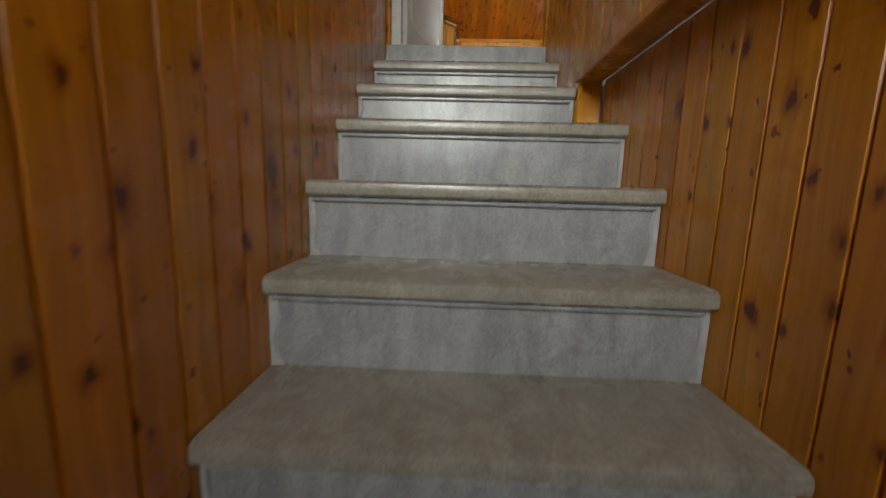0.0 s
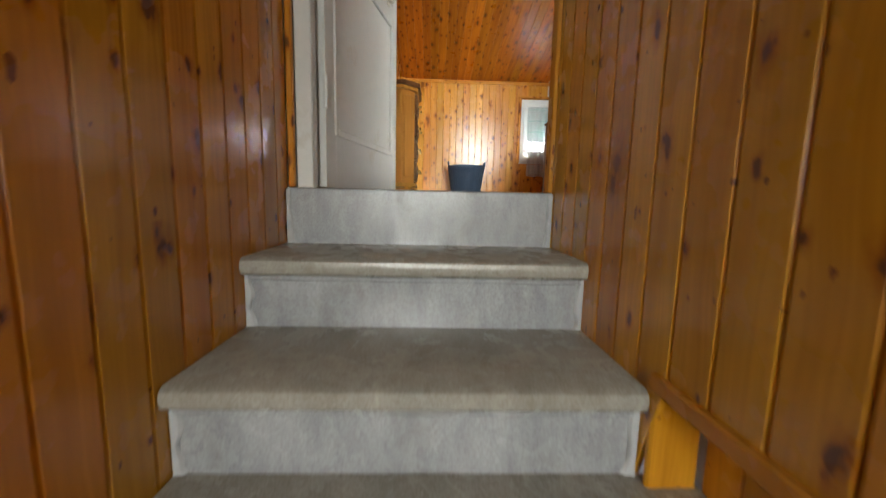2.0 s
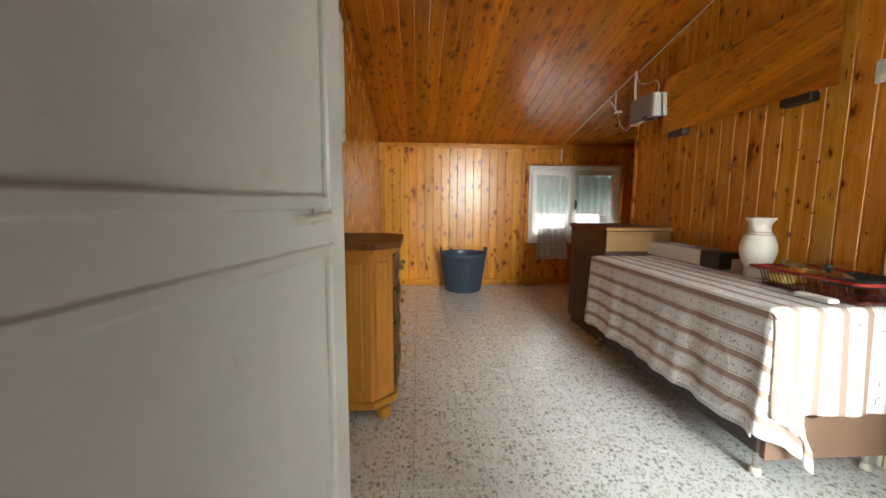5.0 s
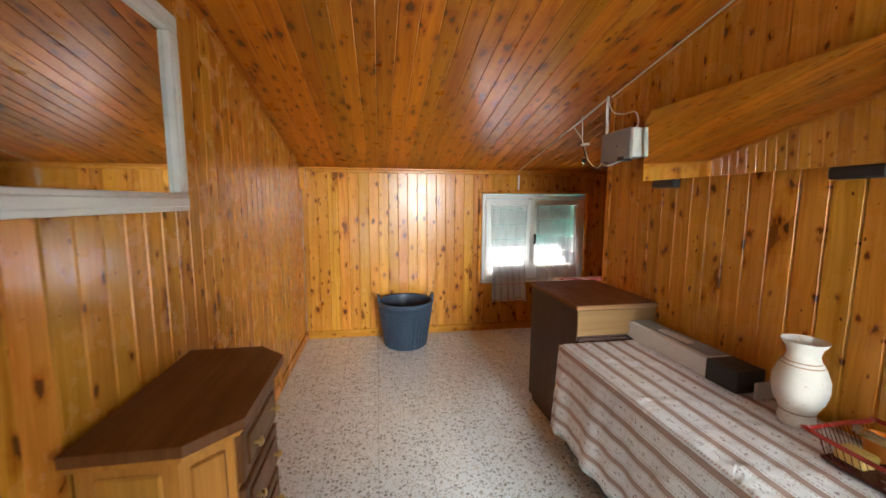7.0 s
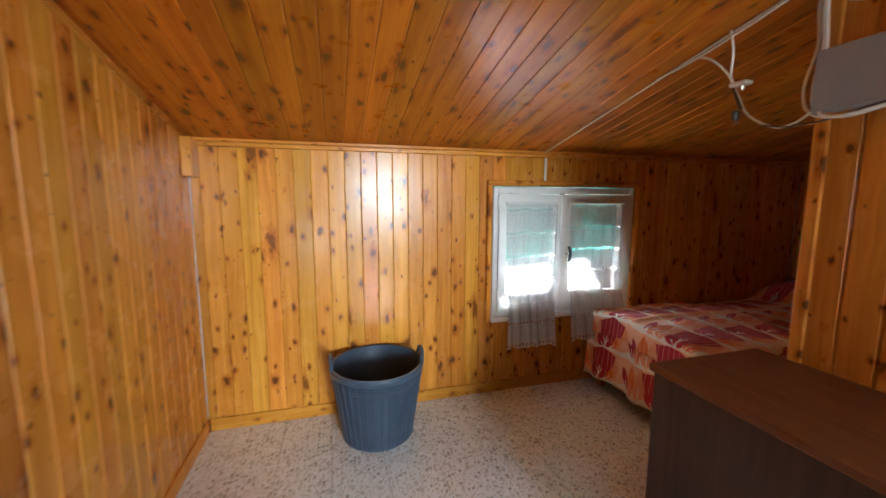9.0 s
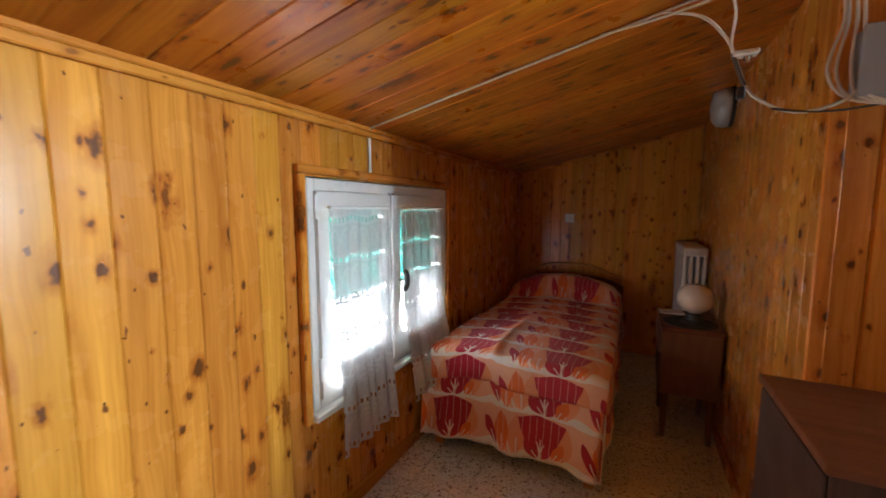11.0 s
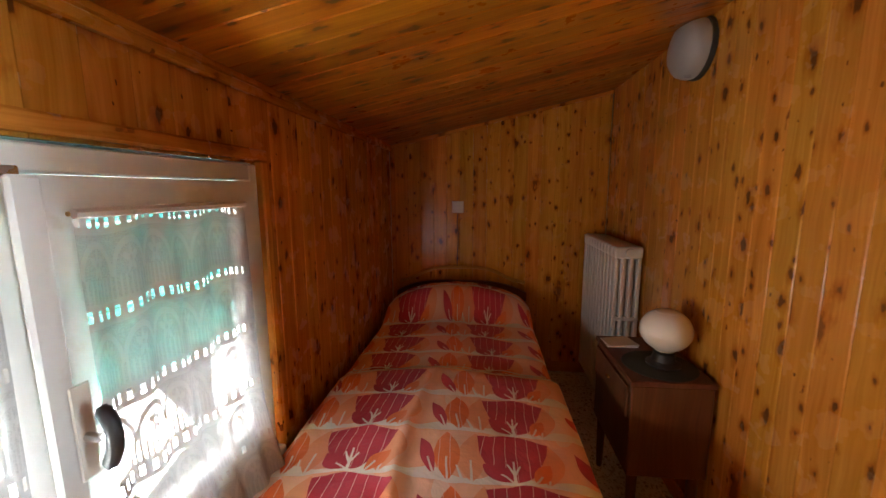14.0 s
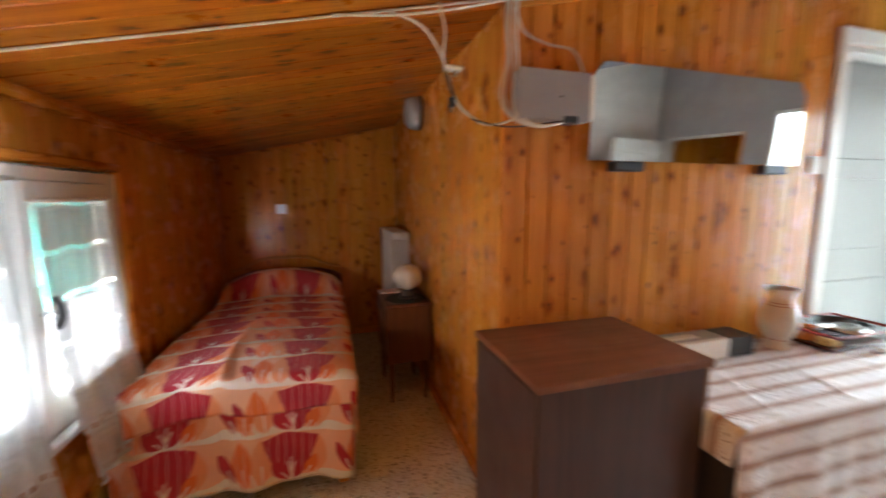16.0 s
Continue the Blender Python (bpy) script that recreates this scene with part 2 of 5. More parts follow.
def lace(name):
    """Machine lace on its cloth's own coordinates: bands of scallops, ladders and bars, more open or closed."""
    m, t, b = nodes_of(name)
    n = Net(t)
    u, v, _ = n.split(n.coords("UV"))
    v = n.math("ADD", v, n.math("MULTIPLY", n.math("SINE", n.math("MULTIPLY", u, 26.0)), 0.006))
    band = n.math("FRACT", n.math("DIVIDE", v, 0.155))

    def within(x, a, b):
        return n.math("MULTIPLY", n.math("GREATER_THAN", x, a), n.math("LESS_THAN", x, b))

    # a tape with square eyelets, fine upright threads over it, then a row of scallops with flowers
    eyelet = n.math("MULTIPLY", within(band, 0.075, 0.20), n.math("LESS_THAN", n.math("FRACT", n.math("DIVIDE", u, 0.024)), 0.42))
    tape = n.math("MULTIPLY", n.math("LESS_THAN", band, 0.27), n.math("SUBTRACT", 1.0, eyelet))
    threads = n.math("MULTIPLY", within(band, 0.27, 0.52), n.math("GREATER_THAN", n.math("FRACT", n.math("DIVIDE", u, 0.0105)), 0.58))
    fu = n.math("SUBTRACT", n.math("FRACT", n.math("DIVIDE", u, 0.078)), 0.5)
    fv = n.math("SUBTRACT", band, 0.52)
    rad = n.math("SQRT", n.math("ADD", n.math("MULTIPLY", fu, n.math("MULTIPLY", fu, 4.0)), n.math("MULTIPLY", fv, n.math("MULTIPLY", fv, 6.2))))
    upper = n.math("GREATER_THAN", band, 0.52)
    arch = n.math("MULTIPLY", upper, within(rad, 0.84, 1.04))
    turnround = n.math("ARCTAN2", n.math("SUBTRACT", fv, 0.16), fu)
    rad2 = n.math("SQRT", n.math("ADD", n.math("MULTIPLY", fu, n.math("MULTIPLY", fu, 4.0)), n.math("MULTIPLY", n.math("SUBTRACT", fv, 0.16), n.math("MULTIPLY", n.math("SUBTRACT", fv, 0.16), 6.2))))
    edge = n.math("ADD", 0.30, n.math("MULTIPLY", n.math("SINE", n.math("MULTIPLY", turnround, 5.0)), 0.13))
    flower = n.math("MULTIPLY", upper, n.math("MULTIPLY", n.math("LESS_THAN", rad2, edge), n.math("GREATER_THAN", rad2, 0.09)))
    mesh = n.grey(n.noise(n.xyz(u, v), 380.0, 1.0), 0.42, 0.58, 0.80, 0.98)
    solid = n.math("MAXIMUM", n.math("MAXIMUM", tape, threads), n.math("MAXIMUM", arch, flower))
    hem = n.math("LESS_THAN", v, 0.012)
    cover = n.math("MAXIMUM", n.math("MAXIMUM", solid, n.math("MULTIPLY", mesh, n.math("SUBTRACT", 1.0, n.math("MULTIPLY", eyelet, 0.7)))), hem)
    cloth = t.nodes.new("ShaderNodeBsdfDiffuse")
    cloth.inputs[0].default_value = (0.56, 0.56, 0.545, 1)
    thru = t.nodes.new("ShaderNodeBsdfTranslucent")
    thru.inputs[0].default_value = (0.78, 0.80, 0.80, 1)
    both, see, out = t.nodes.new("ShaderNodeMixShader"), t.nodes.new("ShaderNodeMixShader"), t.nodes["Material Output"]
    both.inputs[0].default_value = 0.008
    t.links.new(cloth.outputs[0], both.inputs[1]), t.links.new(thru.outputs[0], both.inputs[2])
    clear = t.nodes.new("ShaderNodeBsdfTransparent")
    n.put(cover, see.inputs[0])
    t.links.new(clear.outputs[0], see.inputs[1]), t.links.new(both.outputs[0], see.inputs[2]), t.links.new(see.outputs[0], out.inputs[0])
    return m


def leaf_print(name):
    """Printed cotton: rows of crimson and orange leaves on a peach and white ground, in metres of cloth."""
    m, t, b = nodes_of(name)
    n = Net(t)
    u, v, _ = n.split(n.coords("UV"))
    wob = n.math("MULTIPLY", n.math("SUBTRACT", n.noise(n.xyz(u, v), 5.0, 2.0), 0.5), 0.035)
    wob2 = n.math("MULTIPLY", n.math("SUBTRACT", n.noise(n.xyz(v, u), 6.0, 2.0), 0.5), 0.045)
    uu, vv = n.math("ADD", u, wob), n.math("ADD", v, wob2)
    pv, pu = 0.215, 0.47
    row = n.math("FLOOR", n.math("DIVIDE", vv, pv))
    cu = n.math("MULTIPLY", n.math("SUBTRACT", n.math("FRACT", n.math("ADD", n.math("DIVIDE", uu, pu), n.math("MULTIPLY", n.math("SINE", n.math("MULTIPLY", row, 2.1)), 0.035))), 0.5), pu)
    cv = n.math("MULTIPLY", n.math("SUBTRACT", n.math("FRACT", n.math("DIVIDE", vv, pv)), 0.5), pv)

    def leaf(cx, cy, ang, long, wide, blunt):
        """Inside a leaf with its tip down its own axis; blunt leaves are widest near the far end."""
        ca, sa = math.cos(ang), math.sin(ang)
        dx, dy = n.math("SUBTRACT", cu, cx), n.math("SUBTRACT", cv, cy)
        a = n.math("ADD", n.math("MULTIPLY", dx, ca), n.math("MULTIPLY", dy, sa))
        c = n.math("SUBTRACT", n.math("MULTIPLY", dy, ca), n.math("MULTIPLY", dx, sa))
        q = n.math("DIVIDE", a, long)
        if blunt:
            w = n.math("MULTIPLY", n.math("POWER", n.math("MAXIMUM", n.math("MULTIPLY", n.math("ADD", q, 1.0), 0.5), 0.0), 0.40), wide)
            w = n.math("MULTIPLY", w, n.math("LESS_THAN", n.math("ADD", q, n.math("MULTIPLY", n.math("ABSOLUTE", c), 2.0)), 1.0))
        else:
            w = n.math("MULTIPLY", n.math("SUBTRACT", 1.0, n.math("MULTIPLY", q, q)), wide)
        inside = n.math("LESS_THAN", n.math("ABSOLUTE", c), w)
        stem = n.math("MULTIPLY", n.math("LESS_THAN", n.math("ABSOLUTE", c), 0.0032), n.math("MULTIPLY", n.math("LESS_THAN", q, -0.15), n.math("GREATER_THAN", q, -1.35)))
        return inside, stem, c

    white, peach, orange, crimson = (0.90, 0.86, 0.80), (0.89, 0.52, 0.34), (0.82, 0.20, 0.045), (0.50, 0.030, 0.055)
    col = n.mix(n.math("GREATER_THAN", n.noise(n.xyz(uu, n.math("MULTIPLY", vv, 0.4)), 5.0, 1.0), 0.60), peach, n.mix(0.5, peach, white))
    fringe = n.math("ADD", -0.078, n.math("MULTIPLY", n.math("SINE", n.math("MULTIPLY", uu, 31.0)), 0.011))
    col = n.mix(n.math("LESS_THAN", cv, fringe), col, white)
    for cx, cy, ang, long, wide, tone, bars, blunt in (
        (-0.185, -0.005, 1.65, 0.095, 0.050, (0.86, 0.36, 0.17), False, False),
        (0.030, 0.000, 1.57, 0.100, 0.042, (0.86, 0.38, 0.20), False, False),
        (0.105, -0.002, 1.48, 0.100, 0.040, orange, True, False),
        (0.165, -0.018, 1.15, 0.078, 0.022, crimson, False, False),
        (-0.085, 0.006, 1.60, 0.104, 0.118, crimson, True, True),
        (-0.040, -0.062, 0.75, 0.052, 0.030, crimson, False, False),
        (-0.165, -0.055, 2.1, 0.050, 0.024, orange, False, False),
    ):
        inside, stem, c = leaf(cx, cy, ang, long, wide, blunt)
        col = n.mix(inside, col, tone)
        if bars:
            fine = n.math("MULTIPLY", inside, n.math("LESS_THAN", n.math("FRACT", n.math("DIVIDE", n.math("ADD", c, 0.5), 0.034)), 0.06))
            col = n.mix(n.math("MULTIPLY", fine, 0.8), col, (0.88, 0.66, 0.58))
        col = n.mix(n.math("MULTIPLY", stem, 0.9), col, white)
    for cx, cy, ang, long in ((-0.085, -0.068, 1.57, 0.034), (-0.094, -0.050, 2.0, 0.022), (-0.074, -0.048, 1.15, 0.024), (0.062, -0.070, 1.25, 0.030)):
        ca, sa = math.cos(ang), math.sin(ang)
        dx, dy = n.math("SUBTRACT", cu, cx), n.math("SUBTRACT", cv, cy)
        a = n.math("ADD", n.math("MULTIPLY", dx, ca), n.math("MULTIPLY", dy, sa))
        c = n.math("SUBTRACT", n.math("MULTIPLY", dy, ca), n.math("MULTIPLY", dx, sa))
        twig = n.math("MULTIPLY", n.math("LESS_THAN", n.math("ABSOLUTE", c), n.math("SUBTRACT", 0.0036, n.math("MULTIPLY", a, 0.05))), n.math("LESS_THAN", n.math("ABSOLUTE", a), long))
        col = n.mix(twig, col, white)
    weave = n.noise(n.xyz(u, v), 700.0, 2.0)
    col = n.mix(n.grey(weave, 0.3, 0.7, 0.0, 0.15), col, n.mix(1.0, col, (0.8, 0.78, 0.75), "MULTIPLY"))
    n.put(col, b.inputs["Base Color"])
    b.inputs["Roughness"].default_value, b.inputs["Sheen Weight"].default_value = 0.8, 0.15
    b.inputs["Specular IOR Level"].default_value = 0.25
    n.bump(n.noise(n.xyz(u, v), 10.0, 4.0, 0.6, 0.6), 0.6, 0.018, b)
    return m


def striped_cloth(name):
    """Woven table cover: broad brown bands edged with lines, sprigs between, in metres of cloth across u."""
    m, t, b = nodes_of(name)
    n = Net(t)
    u, v, _ = n.split(n.coords("UV"))
    f = n.math("FRACT", n.math("DIVIDE", u, 0.088))
    band = n.math("LESS_THAN", n.math("ABSOLUTE", n.math("SUBTRACT", f, 0.18)), 0.135)
    line = n.math("LESS_THAN", n.math("ABSOLUTE", n.math("SUBTRACT", f, 0.38)), 0.028)
    line2 = n.math("LESS_THAN", n.math("ABSOLUTE", n.math("SUBTRACT", f, 0.95)), 0.028)
    spr = n.math("LESS_THAN", n.math("ABSOLUTE", n.math("SUBTRACT", f, 0.66)), 0.12)
    pat = n.math("GREATER_THAN", n.noise(n.xyz(n.math("MULTIPLY", u, 130.0), n.math("MULTIPLY", v, 90.0)), 1.0, 1.0), 0.60)
    gate = n.math("LESS_THAN", n.math("FRACT", n.math("DIVIDE", v, 0.062)), 0.60)
    sprig = n.math("MULTIPLY", spr, n.math("MULTIPLY", pat, gate))
    shade = n.mix(n.grey(n.noise(n.xyz(u, v), 300.0, 2.0), 0.3, 0.7), (0.82, 0.80, 0.80), (0.92, 0.91, 0.91))
    col = n.mix(band, shade, (0.46, 0.315, 0.26))
    dash = n.math("MULTIPLY", n.math("MAXIMUM", line, line2), n.math("LESS_THAN", n.math("FRACT", n.math("DIVIDE", v, 0.012)), 0.6))
    col = n.mix(n.math("MULTIPLY", dash, 0.7), col, (0.44, 0.27, 0.20))
    col = n.mix(n.math("MULTIPLY", sprig, 0.95), col, (0.30, 0.19, 0.17))
    n.put(col, b.inputs["Base Color"])
    b.inputs["Roughness"].default_value, b.inputs["Specular IOR Level"].default_value = 0.75, 0.3
    n.bump(n.noise(n.xyz(u, v), 8.0, 4.0, 0.6, 0.8), 0.7, 0.02, b)
    return m


PINE_L, PINE_D = (0.72, 0.318, 0.048), (0.45, 0.155, 0.015)
WOOD = knotty("varnished_pine_upright", "z", PINE_L, PINE_D, coat=0.16, more=0.02, big=1.1)
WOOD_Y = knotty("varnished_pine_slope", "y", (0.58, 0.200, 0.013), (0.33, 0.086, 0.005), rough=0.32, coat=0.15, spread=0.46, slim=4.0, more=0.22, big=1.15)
SIDE_WOOD = knotty("clearer_pine_upright", "z", PINE_L, PINE_D, coat=0.32, spread=0.24, more=-0.08)
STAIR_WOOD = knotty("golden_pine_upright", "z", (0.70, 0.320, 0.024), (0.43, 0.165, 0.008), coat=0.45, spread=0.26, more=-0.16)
WOOD_X = knotty("varnished_pine_trim", "x", PINE_L, PINE_D, knots=0.6)
TRIM_Y = knotty("varnished_pine_skirting", "y", PINE_L, PINE_D, knots=0.6)
CHEST = knotty("honey_wood", "z", (0.58, 0.275, 0.052), (0.42, 0.175, 0.028), knots=0.0, rough=0.35, spread=0.1)
CARVED = knotty("dark_carved_wood", "z", (0.20, 0.085, 0.028), (0.09, 0.035, 0.014), knots=0.0, rough=0.4, spread=0.1)
CHEST_TOP = knotty("brown_polished_wood", "y", (0.21, 0.085, 0.03), (0.13, 0.045, 0.016), knots=0.0, rough=0.42, spread=0.1)
WALNUT = knotty("dark_walnut", "z", (0.100, 0.060, 0.046), (0.064, 0.038, 0.030), knots=0.0, rough=0.34, spread=0.1)
WALNUT_TOP = knotty("brown_walnut_top", "y", (0.23, 0.098, 0.036), (0.14, 0.056, 0.021), knots=0.0, rough=0.44, spread=0.1)
TAN = knotty("tan_wood", "x", (0.34, 0.19, 0.085), (0.25, 0.13, 0.055), knots=0.0, rough=0.4, spread=0.1)
MAHOGANY = knotty("reddish_brown_wood", "z", (0.17, 0.062, 0.026), (0.09, 0.030, 0.014), knots=0.0, rough=0.35, spread=0.1)
WHITE = plain("white_enamel", (0.74, 0.73, 0.70), 0.35, vary=0.06, scale=3.0, bump=0.12, worn=(0.66, 0.63, 0.57))
GREY_DOOR = plain("grey_painted_wood", (0.32, 0.335, 0.33), 0.45, vary=0.06, scale=3.0)
GREY_PLASTER = plain("grey_white_plaster", (0.40, 0.405, 0.42), 0.8)
WHITE_WALL = plain("white_plaster", (0.74, 0.72, 0.68), 0.8)
IRON_WHITE = plain("white_radiator_enamel", (0.72, 0.71, 0.66), 0.35, vary=0.06)
CREAM = plain("cream_glass", (0.80, 0.74, 0.63), 0.12, vary=0.03, bump=0.0, coat=0.3)
IVORY = plain("ivory_plastic", (0.75, 0.72, 0.63), 0.4, vary=0.05)
TERRAZZO = terrazzo("terrazzo")
GROUT = plain("dark_joint", (0.22, 0.19, 0.15), 0.8)
SLAB = stair_stone("threshold_marble", (0.74, 0.65, 0.54), (0.64, 0.54, 0.43), 0.12)
RISER = stair_stone("riser_marble", (0.46, 0.47, 0.49), (0.30, 0.31, 0.33), 0.35)
TREAD = stair_stone("tread_stone", (0.42, 0.395, 0.345), (0.31, 0.29, 0.25), 0.38)
MORTAR = plain("grey_white_mortar", (0.46, 0.465, 0.47), 0.9, vary=0.2, scale=20.0, bump=0.6)
BLUE = plain("blue_grey_plastic", (0.045, 0.064, 0.092), 0.36, vary=0.2, scale=12.0)
BLUE_IN = plain("dark_blue_plastic", (0.05, 0.06, 0.08), 0.5)
STEEL = plain("steel", (0.55, 0.54, 0.52), 0.28, 1.0)
BRASS = plain("brass", (0.62, 0.46, 0.20), 0.3, 1.0)
BLACK = plain("black_plastic", (0.022, 0.021, 0.022), 0.45)
GREY_BOX = plain("grey_plastic", (0.30, 0.31, 0.33), 0.4, vary=0.06)
DARK_WOOD = plain("dark_brown_laminate", (0.050, 0.036, 0.032), 0.5, vary=0.2)
BROWN_BOARD = plain("brown_headboard", (0.22, 0.13, 0.085), 0.5, vary=0.15)
CARD = plain("white_card", (0.80, 0.79, 0.76), 0.6, vary=0.05)
PAPER = plain("paper", (0.74, 0.73, 0.70), 0.8, vary=0.05)
RED = plain("red_plastic", (0.30, 0.022, 0.016), 0.3)
SMOKED = plain("smoked_red_plastic", (0.10, 0.022, 0.016), 0.25)
ORANGE = plain("orange_plastic", (0.75, 0.24, 0.03), 0.4)
YELLOW = plain("yellow_plastic", (0.75, 0.55, 0.16), 0.5)
WIRE = plain("white_cable", (0.66, 0.62, 0.54), 0.5, vary=0.08)
DARK_WIRE = plain("brown_cable", (0.055, 0.028, 0.016), 0.5)
CERAMIC = plain("carved_ceramic", (0.74, 0.69, 0.62), 0.55, vary=0.06, scale=14.0, bump=0.5, worn=(0.60, 0.44, 0.32))
CERAMIC_BAND = plain("brown_glaze_line", (0.45, 0.25, 0.14), 0.6)
DOILY = plain("dark_green_cloth", (0.035, 0.045, 0.043), 0.9, bump=0.6)
TEAL, _tree, _bsdf = nodes_of("teal_shutter_plastic")
_bsdf.inputs["Base Color"].default_value, _bsdf.inputs["Roughness"].default_value = (0.20, 0.58, 0.51, 1), 0.4
_thru, _mix = _tree.nodes.new("ShaderNodeBsdfTranslucent"), _tree.nodes.new("ShaderNodeMixShader")
_thru.inputs[0].default_value, _mix.inputs[0].default_value = (0.22, 0.62, 0.55, 1), 0.6
_tree.links.new(_bsdf.outputs[0], _mix.inputs[1]), _tree.links.new(_thru.outputs[0], _mix.inputs[2])
_tree.links.new(_mix.outputs[0], _tree.nodes["Material Output"].inputs[0])
GROUND = plain("pale_gravel", (0.48, 0.46, 0.42), 0.95, vary=0.3, scale=0.6)
LEAVES = plain("foliage", (0.07, 0.13, 0.035), 0.6, vary=0.4, scale=3.0)
BARK = plain("bark", (0.16, 0.11, 0.075), 0.9)
TICK = plain("mattress_ticking", (0.66, 0.62, 0.56), 0.9)
CLEAR, MIRROR = glass("window_glass"), mirror_glass("mirror_glass")
LACE, LEAFY, STRIPES = lace("white_lace"), leaf_print("leaf_print_cotton"), striped_cloth("striped_cotton")


# ---- building blocks ----
def link(name, mesh, material, parent=None, label=""):
    ob = new(name, mesh)
    if material and not mesh.materials:
        mesh.materials.append(material)
    if parent is not None:
        ob.parent = parent
        ob.matrix_parent_inverse = Matrix.LocRotScale(parent.location, parent.rotation_euler, None).inverted()
    return tagged(ob, label=label)


def part(name, bm, material, parent=None, label="", smooth=False):
    """One mesh object out of a bmesh, in world coordinates, under a thing or a part."""
    bmesh.ops.recalc_face_normals(bm, faces=bm.faces)
    mesh = bpy.data.meshes.new(name)
    bm.to_mesh(mesh)
    bm.free()
    if smooth:
        mesh.shade_smooth()
        mesh.set_sharp_from_angle(angle=radians(38))
    return link(name, mesh, material, parent, label)


def thing(name, at, label, category, group=""):
    ob = new(name)
    ob.location, ob.empty_display_size = at, 0.05
    return tagged(ob, label, category, group)


def box(a, b, bevel=0.0, segments=1, into=None):
    bm = into or bmesh.new()
    got = bmesh.ops.create_cube(bm, size=1)["verts"]
    for v in got:
        v.co = Vector([(a[i] + b[i]) / 2 + v.co[i] * (b[i] - a[i]) for i in range(3)])
    if bevel:
        edges = list({e for v in got for e in v.link_edges})
        bmesh.ops.bevel(bm, geom=edges, offset=bevel, segments=segments, affect="EDGES", profile=0.5)
    return bm


def turn(bm, m):
    bmesh.ops.transform(bm, matrix=m, verts=bm.verts)
    return bm


def lathe(profile, centre, steps=32, squash=1.0, caps=True):
    """A turned shape: radius and height pairs round an upright axis."""
    bm, rings = bmesh.new(), []
    for r, z in profile:
        rings.append([bm.verts.new((centre[0] + r * math.cos(2 * math.pi * k / steps), centre[1] + r * squash * math.sin(2 * math.pi * k / steps), centre[2] + z)) for k in range(steps)])
    for p, q in zip(rings, rings[1:]):
        for k in range(steps):
            bm.faces.new((p[k], p[(k + 1) % steps], q[(k + 1) % steps], q[k]))
    for ring in (rings[0], rings[-1]):
        if caps and (ring[0].co - ring[steps // 2].co).length > 1e-4:
            bm.faces.new(ring)
    bmesh.ops.remove_doubles(bm, verts=bm.verts, dist=1e-5)
    return bm


def tube(points, radius, sides=6, smooth=4, into=None):
    """A round cable or bar through points, rounded by Catmull-Rom steps."""
    pts = [Vector(p) for p in points]
    if smooth > 1 and len(pts) > 2:
        ext, fine = [2 * pts[0] - pts[1], *pts, 2 * pts[-1] - pts[-2]], []
        for i in range(1, len(ext) - 2):
            p0, p1, p2, p3 = ext[i - 1 : i + 3]
            for k in range(smooth):
                s = k / smooth
                fine.append(0.5 * (2 * p1 + (p2 - p0) * s + (2 * p0 - 5 * p1 + 4 * p2 - p3) * s**2 + (3 * p1 - p0 - 3 * p2 + p3) * s**3))
        pts = [*fine, pts[-1]]
    bm, rings, side = into or bmesh.new(), [], None
    for i, p in enumerate(pts):
        way = (pts[min(i + 1, len(pts) - 1)] - pts[max(i - 1, 0)]).normalized()
        side = way.orthogonal().normalized() if side is None else (side - way * side.dot(way)).normalized()
        up = way.cross(side)
        r = radius[i] if isinstance(radius, list) else radius
        rings.append([bm.verts.new(p + r * (math.cos(2 * math.pi * k / sides) * side + math.sin(2 * math.pi * k / sides) * up)) for k in range(sides)])
    for p, q in zip(rings, rings[1:]):
        for k in range(sides):
            bm.faces.new((p[k], p[(k + 1) % sides], q[(k + 1) % sides], q[k]))
    bm.faces.new(rings[0]), bm.faces.new(rings[-1])
    return bm


def prism(outline, z0, z1):
    """An upright prism over a plan outline."""
    bm = bmesh.new()
    lo, hi = [bm.verts.new((x, y, z0)) for x, y in outline], [bm.verts.new((x, y, z1)) for x, y in outline]
    bm.faces.new(lo), bm.faces.new(hi)
    for i in range(len(lo)):
        j = (i + 1) % len(lo)
        bm.faces.new((lo[i], lo[j], hi[j], hi[i]))
    return bm


def sheet(name, nu, nv, place, uv, material, parent=None, label="", thick=0.0):
    """A soft cloth: place(s, t) gives the point, uv(s, t) the cloth's own metres."""
    verts = [place(i / nu, j / nv) for j in range(nv + 1) for i in range(nu + 1)]
    faces = [(j * (nu + 1) + i, j * (nu + 1) + i + 1, (j + 1) * (nu + 1) + i + 1, (j + 1) * (nu + 1) + i) for j in range(nv) for i in range(nu)]
    mesh = bpy.data.meshes.new(name)
    mesh.from_pydata(verts, [], faces)
    layer = mesh.uv_layers.new(name="cloth")
    coords = [uv(i / nu, j / nv) for j in range(nv + 1) for i in range(nu + 1)]
    for loop in mesh.loops:
        layer.data[loop.index].uv = coords[loop.vertex_index]
    mesh.shade_smooth()
    ob = link(name, mesh, material, parent, label)
    if thick:
        s = ob.modifiers.new("thickness", "SOLIDIFY")
        s.thickness, s.offset = thick, 0.0
    return ob


def roof(y):
    """Height of the sloping ceiling over a place."""
    return 1.668 + 0.219 * (6.89 - y)


